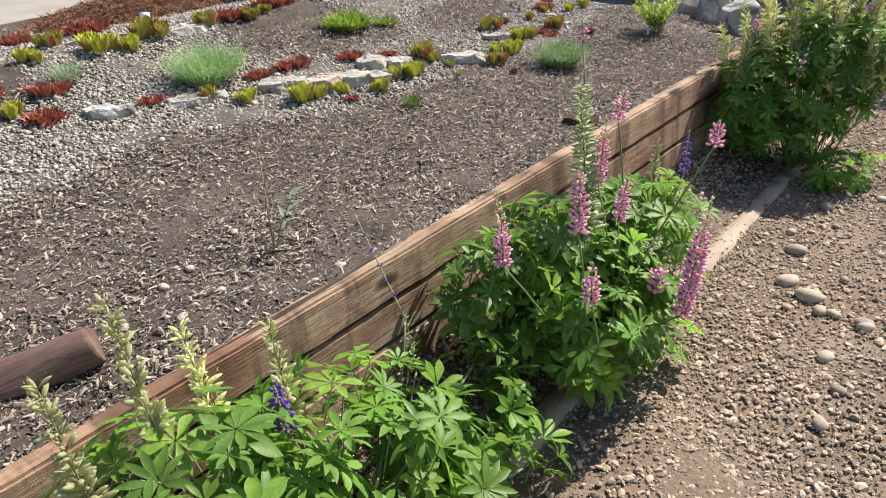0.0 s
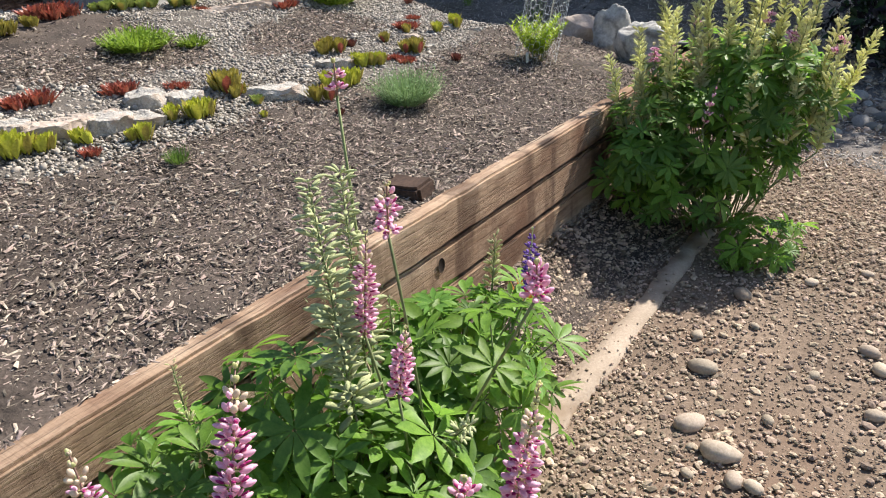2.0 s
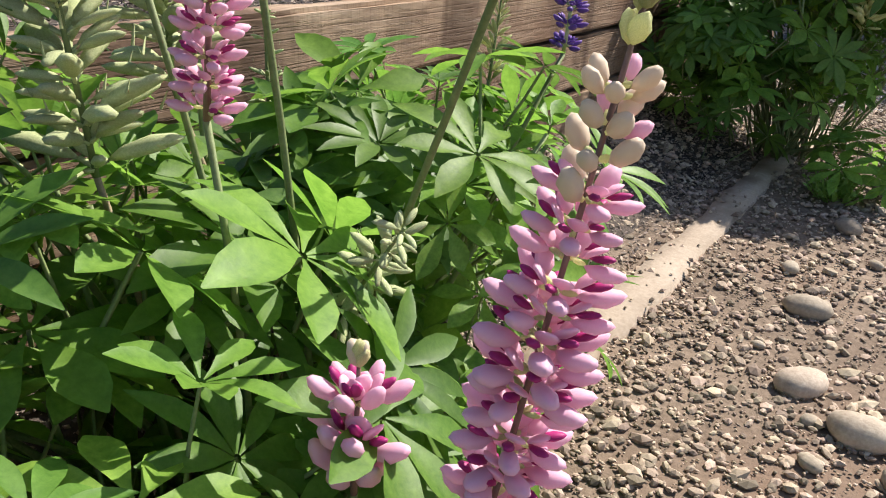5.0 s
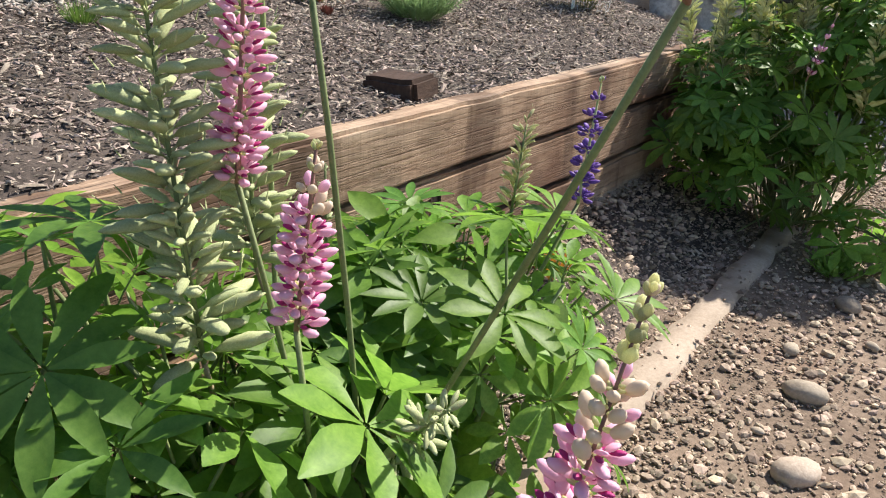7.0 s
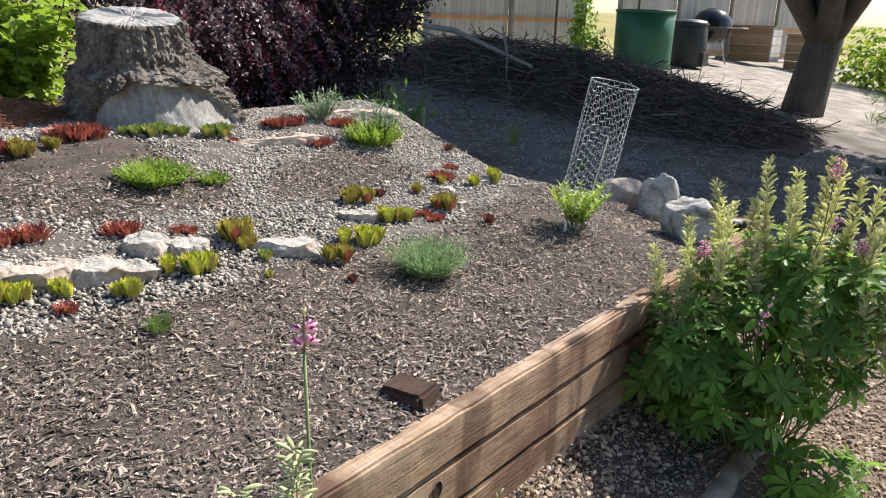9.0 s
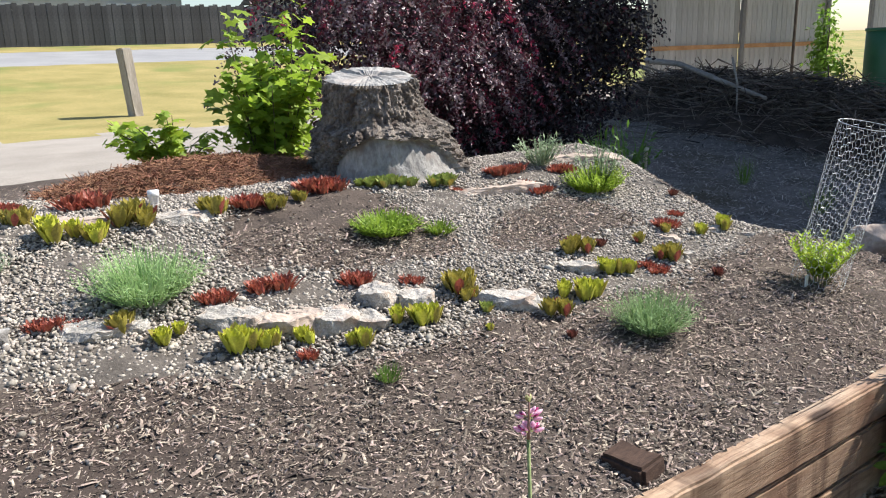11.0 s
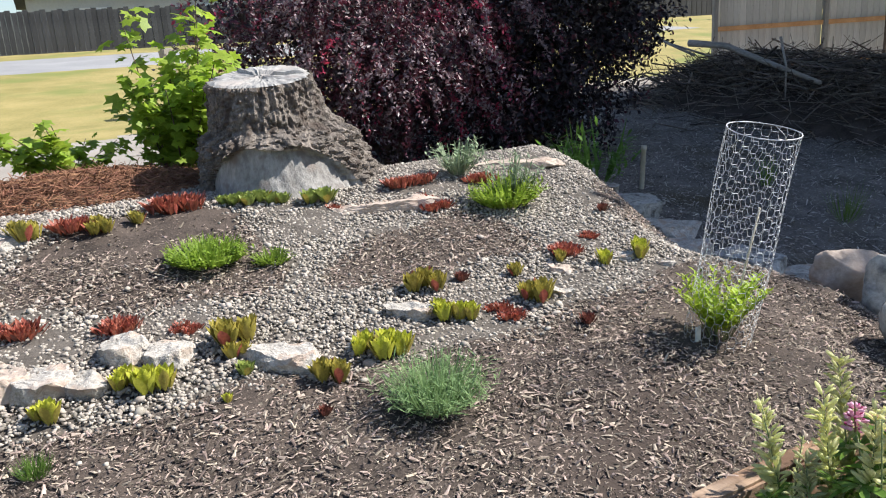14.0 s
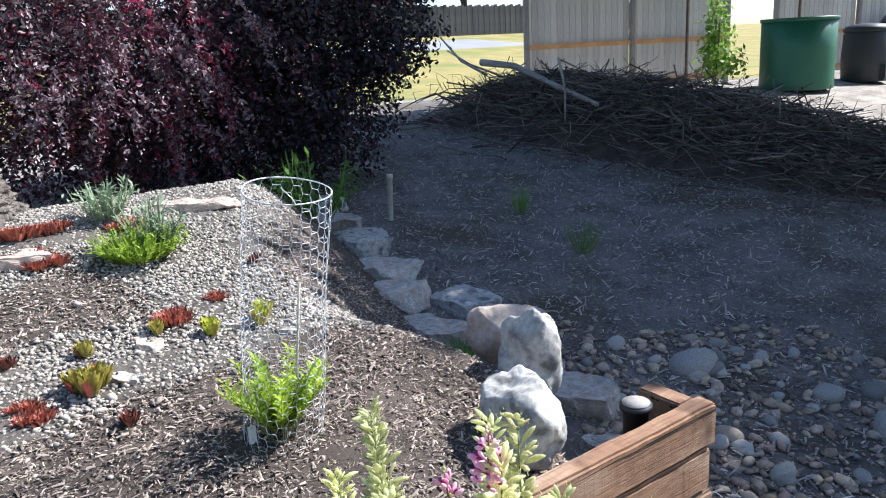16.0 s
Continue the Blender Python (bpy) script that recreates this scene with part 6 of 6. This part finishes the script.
# ---------------------------------------------------------------- brush pile
M_TWIG = material("dead_twig", (0.065, 0.05, 0.042), (0.25, 0.205, 0.17), 12, 0.9, 0.2, 90, random_mix=0.75, island=True)
M_OLD_BRANCH = material("pale_dead_branch", (0.17, 0.155, 0.14), (0.38, 0.35, 0.315), 10, 0.9, 0.5, 60, stretch=(0.3, 1, 1))
g = np.random.default_rng(5)
verts, faces = [], []
for k in range(6800):
    u = g.random()
    c = np.array([-7.6 + 6.0 * u, 8.9 + 1.5 * u ** 2 + g.normal(0, 0.75), 0.0])
    w = math.sin(math.pi * min(1, 0.12 + u * 0.86)) ** 0.7
    arch = max(0.0, 1 - ((c[1] - 8.9 - 1.5 * u * u) / 1.5) ** 2)
    c[2] = float(ground_z(c[0], c[1])) + 0.03 + 0.50 * w * arch + (0.05 + 0.26 * w * arch) * g.random() ** 1.3
    d = np.array([g.normal(), g.normal() * 0.7, g.normal() * 0.28])
    d /= np.linalg.norm(d)
    ln, rad = 0.12 + 0.75 * g.random() ** 1.6, 0.0025 + 0.009 * g.random() ** 2
    s = np.cross(d, [0.2, 0.3, 0.93])
    s /= np.linalg.norm(s)
    b = np.cross(d, s)
    base = len(verts)
    bend = g.normal(0, 0.22) * ln
    for q, f in enumerate((-0.5, 0, 0.5)):
        o = c + d * ln * f + s * bend * (1 - 4 * f * f)
        for j in range(4):
            verts.append(o + (s * math.cos(j * 1.571) + b * math.sin(j * 1.571)) * rad * (1.2 - 0.35 * q))
    for q in range(2):
        for j in range(4):
            faces.append([base + 4 * q + j, base + 4 * q + (j + 1) % 4, base + 4 * q + 4 + (j + 1) % 4, base + 4 * q + 4 + j])
pile = new("brush_pile", mesh_from("brush_pile", np.array(verts), np.array(faces), [M_TWIG]))
tagged(pile, "long heap of dead twigs and cut branches in shade", "brush pile", kind="stuff")
gx_, gy_ = np.meshgrid(np.linspace(0, 1, 30), np.linspace(-1, 1, 14), indexing="ij")
mx, my = -7.9 + 6.6 * gx_, 8.9 + 1.5 * gx_ ** 2 + 1.5 * gy_
mz = ground_z(mx, my) - 0.05 + 0.52 * np.sin(np.pi * np.clip(0.1 + gx_ * 0.88, 0, 1)) ** 0.7 * (1 - gy_ ** 2) + height_noise(mx, my, 2.5, 0.12)
ii, jj = np.meshgrid(np.arange(29), np.arange(13), indexing="ij")
aa = (ii * 14 + jj).ravel()
core = new("brush_mound", mesh_from("brush_mound", np.stack([mx.ravel(), my.ravel(), mz.ravel()], 1), np.stack([aa, aa + 14, aa + 15, aa + 1], 1), [M_MULCH]))
tagged(core, "mound of dark rotting leaves under the brush", "leaf mound", kind="stuff")
for pts_, r0, r1 in [([(-7.0, 8.2, 1.72), (-6.4, 8.27, 1.66), (-5.7, 8.24, 1.44), (-4.9, 8.25, 1.18)], 0.05, 0.028), ([(-5.3, 8.0, 1.75), (-5.2, 8.0, 1.4), (-5.15, 7.95, 1.0)], 0.018, 0.01), ([(-8.2, 8.4, 2.1), (-7.6, 8.3, 1.75), (-6.9, 8.2, 1.55)], 0.015, 0.02), ([(-8.3, 8.6, 1.9), (-7.4, 8.3, 1.7), (-6.6, 8.3, 1.5)], 0.012, 0.016)]:
    bm = bmesh.new()
    tube(bm, pts_, r0, r1, 8)
    tagged(link(bm, "dead_branch", M_OLD_BRANCH), "bare grey dead branch lying on the brush pile", "branch", "branches on the brush")
q = random.Random(19)
for k in range(30):
    u = q.uniform(0.05, 0.95)
    bx_, by_ = -7.6 + 6.2 * u, 8.4 + 1.5 * u * u + q.uniform(-0.7, 0.5)
    hz_ = float(ground_z(bx_, by_)) + 0.45 * math.sin(math.pi * min(1, 0.1 + 0.88 * u)) * max(0.15, 1 - ((by_ - 8.9 - 1.5 * u * u) / 1.5) ** 2)
    a, ln = q.uniform(-0.5, 0.9) + (3.14 if k % 2 else 0), q.uniform(0.5, 1.5)
    pts_ = [Vector((bx_, by_, hz_)) + Vector((math.cos(a) * ln * v, math.sin(a) * ln * v * 0.6, 0.05 + 0.30 * math.sin(3.0 * v) * q.uniform(0.5, 1.2) * ln * 0.6)) for v in (0, 0.25, 0.5, 0.75, 1.0)]
    bm = bmesh.new()
    tube(bm, pts_, q.uniform(0.010, 0.022), 0.005, 6)
    for tw in range(3):
        st_ = pts_[1 + tw]
        tube(bm, [st_, st_ + Vector((q.uniform(-0.15, 0.15), q.uniform(-0.12, 0.12), q.uniform(0.05, 0.2))), st_ + Vector((q.uniform(-0.35, 0.35), q.uniform(-0.2, 0.2), q.uniform(0.1, 0.3)))], 0.006, 0.002, 4)
    tagged(link(bm, "dead_branch", M_TWIG), "thin forked dead branch bowed over the brush pile", "branch", "branches on the brush")

# ---------------------------------------------------------------- fence and yard things
M_PICKET = material("grey_fence_board", (0.46, 0.43, 0.39), (0.72, 0.68, 0.63), 2, 0.9, 0.4, 30, stretch=(1, 1, 0.12), random_mix=0.16)
M_RAIL = material("orange_rail", (0.48, 0.24, 0.10), (0.70, 0.40, 0.19), 3, 0.85, 0.3, 40, random_mix=0.08)
M_FPOST = material("fence_post_wood", (0.20, 0.185, 0.17), (0.38, 0.355, 0.325), 4, 0.9, 0.4, 40, stretch=(1, 1, 0.2))
M_OLD_POST = material("old_post_wood", (0.24, 0.21, 0.18), (0.44, 0.40, 0.35), 4, 0.9, 0.6, 40, stretch=(1, 1, 0.15))
FA, FD = Vector((-9.9, 11.75, 0)), Vector((0.28, 0.96, 0)).normalized()
picket_shapes = []
for k in range(4):
    b = box_bm(-0.0095, 0.0095, -0.066, 0.066, 0, 2.25 + 0.02 * k, 0.004)
    me = bpy.data.meshes.new("picket")
    b.to_mesh(me)
    b.free()
    me.materials.append(M_PICKET)
    picket_shapes.append(me)
ang = math.atan2(-FD.x, FD.y)
fence = empty("board_fence", "grey board fence with orange rails and square posts", "fence")
pos = 0.0
for panel, gap in [(0, 0), (1, 0), (2, 1.3), (3, 0), (4, 0), (5, 0)]:
    pos += gap
    o0 = FA + FD * pos
    spot = Matrix.Translation((o0.x, o0.y, float(ground_z(o0.x, o0.y)) + 0.02)) @ Matrix.Rotation(ang, 4, "Z")
    for k in range(17):
        p = new("picket", picket_shapes[(k * 7 + panel) % 4])
        p.parent = fence
        p.matrix_basis = spot @ Matrix.Translation((-0.045, 0.07 + 0.1395 * k, 0.05))
    for z in (0.12, 0.90, 2.12):
        part("rail", box_bm(-0.03, 0.012, 0.05, 2.40, z, z + 0.09, 0.004), M_RAIL, fence).matrix_basis = spot
    for y in ((0.0, 2.4) if panel in (1, 5) else (0.0,)):
        part("post", box_bm(-0.035, 0.055, y - 0.045, y + 0.045, -0.1, 2.32, 0.005), M_FPOST, fence).matrix_basis = spot
    pos += 2.42
for k, (d, off) in enumerate([(3.4, 0.6), (6.4, 0.5)]):
    o0 = FA + FD * d + Vector((off, -0.3, 0))
    z = float(ground_z(o0.x, o0.y))
    tagged(link(box_bm(o0.x - 0.025, o0.x + 0.025, o0.y - 0.025, o0.y + 0.025, z - 0.05, z + 2.2, 0.004), "stake_post", M_WOODY), "slim dark brown post in front of the fence", "post")
# green round container, black composter, kettle grill, planter boxes
M_GREEN = material("green_plastic", (0.012, 0.085, 0.045), (0.025, 0.13, 0.07), 1.5, 0.45, 0.05, 40, spec=0.5)
M_BLACK = material("black_plastic", (0.012, 0.012, 0.014), (0.03, 0.03, 0.034), 2, 0.5, 0.05, 40, spec=0.5)
M_ENAMEL = material("black_enamel", (0.008, 0.008, 0.009), (0.02, 0.02, 0.022), 2, 0.2, 0, 40, spec=0.6)
M_STEEL = material("dull_steel", (0.45, 0.45, 0.45), (0.6, 0.6, 0.6), 10, 0.4, 0, 60, metal=0.8)


bz = float(ground_z(-6.5, 15.6))
tank = empty("green_bin", "large round dark green plastic compost bin", "bin", (-6.5, 15.6, bz))
part("shell", lathe([(0.66, 0.0), (0.665, 0.05), (0.66, 0.3), (0.665, 0.7), (0.668, 1.24), (0.64, 1.25), (0.63, 0.1), (0.0, 0.08)]), M_GREEN, tank)
part("rim", lathe([(0.665, 1.245), (0.692, 1.25), (0.692, 1.31), (0.64, 1.31), (0.64, 1.25)]), M_GREEN, tank)
cz_ = float(ground_z(-6.4, 18.0))
comp = empty("composter", "black plastic barrel composter with a lid", "composter", (-6.35, 18.0, cz_))
part("body", lathe([(0.42, 0.0), (0.44, 0.05), (0.46, 0.5), (0.44, 0.95), (0.42, 1.0)]), M_BLACK, comp)
part("lid", lathe([(0.45, 1.0), (0.46, 1.05), (0.40, 1.12), (0.2, 1.16), (0.0, 1.17)]), M_BLACK, comp)
part("hatch", box_bm(0.38, 0.50, -0.2, 0.2, 0.03, 0.36, 0.015), M_BLACK, comp)
gzz = float(ground_z(-6.2, 20.5))
grill = empty("kettle_grill", "black kettle barbecue grill on metal legs", "grill", (-6.7, 20.5, gzz))
part("bowl", lathe([(0.0, 0.55), (0.25, 0.60), (0.46, 0.78), (0.54, 1.0)]), M_ENAMEL, grill)
part("lid", lathe([(0.55, 1.01), (0.52, 1.2), (0.38, 1.4), (0.18, 1.5), (0.0, 1.53)]), M_ENAMEL, grill)
for a in (0.3, 2.4, 4.5):
    bm = bmesh.new()
    tube(bm, [(0.28 * math.cos(a), 0.28 * math.sin(a), 0.66), (0.48 * math.cos(a), 0.48 * math.sin(a), 0.0)], 0.02, 0.02, 6)
    part("leg", bm, M_STEEL, grill)
part("side_shelf", box_bm(0.5, 0.95, -0.25, 0.25, 0.98, 1.02, 0.01), M_STEEL, grill)
M_CRATE = material("planter_wood", (0.20, 0.13, 0.08), (0.40, 0.28, 0.18), 3, 0.85, 0.4, 30, stretch=(0.2, 1, 1), random_mix=0.15)
for x, y, w in [(-6.4, 22.5, 1.6), (-4.9, 23.2, 0.9)]:
    z = float(ground_z(x, y))
    cr = empty("planter_box", "raised wooden planter box on light chips", "planter", (x, y, z), "planters in the yard")
    for k in range(4):
        part("board", box_bm(-w / 2, w / 2, -0.02, 0.02, 0.02 + 0.25 * k, 0.26 + 0.25 * k, 0.006), M_CRATE, cr)
        part("side_board", box_bm(w / 2 + 0.002, w / 2 + 0.04, -0.02, 0.9, 0.02 + 0.25 * k, 0.26 + 0.25 * k, 0.006), M_PICKET, cr)
    part("top_board", box_bm(-w / 2 - 0.04, w / 2 + 0.06, -0.06, 0.95, 1.02, 1.06, 0.006), M_CRATE, cr)
# shrub by the fence, hedge of long grass on the right
fs = empty("fence_shrub", "slim green shrub growing against the fence", "shrub")
sb = (-7.6, 14.6, float(ground_z(-7.6, 14.6)))
branches(fs, sb, [(-7.6, 14.6, 2.7), (-7.4, 14.4, 2.2), (-7.8, 14.8, 2.1)], 0.02, M_WOODY, "stem")
leaf_cloud(900, [((-7.6, 14.6, 1.9), (0.3, 0.35, 0.8)), ((-7.4, 14.5, 1.4), (0.5, 0.4, 0.35))], 0.06, 12, [M_LUPIN], "foliage", fs, 0.9)
M_EVERGREEN = leafy("evergreen_leaf", (0.020, 0.045, 0.016), (0.05, 0.095, 0.03), 0.2, 0.45)
evergreen = empty("evergreen_shrub", "tall dark evergreen shrub standing beside the path", "shrub")
branches(evergreen, (1.5, 7.0, float(ground_z(1.5, 7.0)) - 0.05), [(0.9, 6.6, 1.7), (1.9, 6.8, 1.8), (1.4, 7.6, 2.2), (1.3, 6.9, 2.6), (2.1, 7.4, 2.0)], 0.05, M_WOODY, "branch")
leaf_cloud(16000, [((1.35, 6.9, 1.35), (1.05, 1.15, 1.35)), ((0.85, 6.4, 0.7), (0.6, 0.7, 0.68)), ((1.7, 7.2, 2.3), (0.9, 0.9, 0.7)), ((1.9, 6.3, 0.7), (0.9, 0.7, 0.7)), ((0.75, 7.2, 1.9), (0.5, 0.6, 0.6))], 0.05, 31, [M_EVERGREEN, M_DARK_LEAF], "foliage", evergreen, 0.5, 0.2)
hedge = empty("grass_hedge", "tall dark green grassy clump beside the tree", "grass")
leaf_cloud(3500, [((0.3, 14.6, 0.55), (1.6, 1.2, 0.6))], 0.09, 13, [M_GRASSY, M_LUPIN_DARK], "blade_tuft", hedge, 0.7, 0.0, None, 0.12)
hedge2 = empty("hedge", "clipped bright green hedge beyond the yard", "hedge")
leaf_cloud(12000, [((-2.2 + 2.2 * k, 22 + 0.4 * k, 0.95), (1.5, 0.9, 1.0)) for k in range(6)], 0.09, 14, [M_FRESH, M_LUPIN], "foliage", hedge2, 0.6)

# ---------------------------------------------------------------- drive side: post, pipe, stake, far fence, houses
z = float(ground_z(-14.9, 2.28))
bm = box_bm(-0.14, 0.14, -0.10, 0.10, -0.15, 1.32, 0.02, 3, 0.012, 2)
post = tagged(link(bm, "wooden_post", M_OLD_POST), "stout grey weathered post at the lawn's edge", "post")
post.matrix_world = pose(-14.9, 2.28, z, 0, 0, 12) @ pose(0, 0, 0, 3, -2, 0)
M_WHITE = bpy.data.materials["white_plastic"]
bm = lathe([(0.028, -0.05), (0.028, 0.05), (0.033, 0.052), (0.033, 0.085), (0.0, 0.087)], 20)
o = tagged(link(bm, "pipe_stub", M_WHITE), "short white plastic pipe cap in the bed", "pipe")
o.location = (-3.25, -0.53, float(top_z(-3.25, -0.53)))
bm = lathe([(0.022, -0.05), (0.022, 0.36), (0.026, 0.362), (0.026, 0.40), (0.0, 0.402)], 14)
o = tagged(link(bm, "white_riser", stake_mat), "pale upright riser pipe in the shaded litter", "pipe")
o.matrix_world = pose(-4.0, 4.64, float(ground_z(-4.0, 4.64)), 0, 4, 0)
bm = lathe([(0.045, 0.30), (0.045, 0.66), (0.058, 0.662), (0.058, 0.68), (0.0, 0.685)], 24)
o = tagged(link(bm, "path_light", M_BLACK), "black round solar path light by the wall's end", "path light")
part("lens", lathe([(0.0, 0.690), (0.05, 0.687), (0.05, 0.684)], 20), M_FPOST, o)
o.location = (-0.165, 3.20, -0.02)
M_FARFENCE = material("dark_far_fence", (0.035, 0.036, 0.04), (0.085, 0.086, 0.09), 1, 0.9, 0.3, 12, random_mix=0.2)
far = empty("far_fence", "long dark board fence across the road", "fence")
fz = float(ground_z(-37, 0))
shapes = []
for k in range(3):
    b = box_bm(-0.02, 0.02, -0.11, 0.11, 0, 1.75 + 0.05 * k, 0)
    me = bpy.data.meshes.new("board")
    b.to_mesh(me)
    b.free()
    me.materials.append(M_FARFENCE)
    shapes.append(me)
for k in range(300):
    p = new("board", shapes[k % 3])
    p.parent = far
    p.location = (-37 + 0.01 * (k % 2), -10 + 0.225 * k, fz)
M_SIDING = material("pale_siding", (0.42, 0.44, 0.46), (0.56, 0.57, 0.58), 1, 0.8, 0.1, 10)
M_ROOF = material("dark_roof", (0.06, 0.06, 0.065), (0.13, 0.13, 0.135), 2, 0.9, 0.4, 15)
M_GLASS = material("window_glass", (0.02, 0.025, 0.03), (0.05, 0.055, 0.06), 1, 0.08, 0, 5, spec=0.8)
for hx, hy, w in [(-46, 6, 12), (-47, 26, 13)]:
    hz = float(ground_z(hx, hy))
    h = empty("house", "low pale house with a dark roof behind the fence", "house", (hx, hy, hz), "houses across the road")
    part("wall", box_bm(-4, 4, -w / 2, w / 2, -0.2, 2.9, 0), M_SIDING, h)
    bm = bmesh.new()
    v = [bm.verts.new(p) for p in ((-4.6, -w / 2 - 0.5, 2.8), (4.6, -w / 2 - 0.5, 2.8), (0, -w / 2 - 0.5, 4.6), (-4.6, w / 2 + 0.5, 2.8), (4.6, w / 2 + 0.5, 2.8), (0, w / 2 + 0.5, 4.6))]
    for f in ((0, 1, 2), (3, 5, 4), (1, 4, 5, 2), (0, 2, 5, 3), (0, 3, 4, 1)):
        bm.faces.new([v[k] for k in f])
    part("roof", bm, M_ROOF, h)
    for k in (-1, 1):
        wnd = part("window", box_bm(4.003, 4.06, k * 3 - 0.8, k * 3 + 0.8, 1.0, 2.2, 0.01), M_WHITE, h)
        part("pane", box_bm(4.062, 4.07, k * 3 - 0.7, k * 3 + 0.7, 1.1, 2.1, 0), M_GLASS, wnd)
for x, y, s in [(-40.5, -6, 1.2), (-41, 16, 1.0), (-40, 34, 1.4), (-28, 44, 1.2), (-10, 48, 1.3), (8, 46, 1.2), (24, 30, 1.3), (-60, 10, 1.8), (-58, 30, 1.7)]:
    gz = float(ground_z(x, y))
    tree("leafy green tree far behind the yard", (x, y, gz), 6 * s, 0.22, [((x, y, gz + 5.4 * s), (2.6 * s, 2.6 * s, 2.2 * s)), ((x + 1.2 * s, y - 1 * s, gz + 4.2 * s), (1.7 * s, 1.7 * s, 1.3 * s)), ((x - 1.3 * s, y + 1 * s, gz + 4.4 * s), (1.8 * s, 1.7 * s, 1.4 * s))], 3500, 0.24 * s, [M_TREE_LEAF], [(x + 1, y, gz + 5 * s), (x - 1, y + 0.6, gz + 5 * s), (x, y - 1, gz + 5.4 * s)], int(abs(x * 3 + y)))
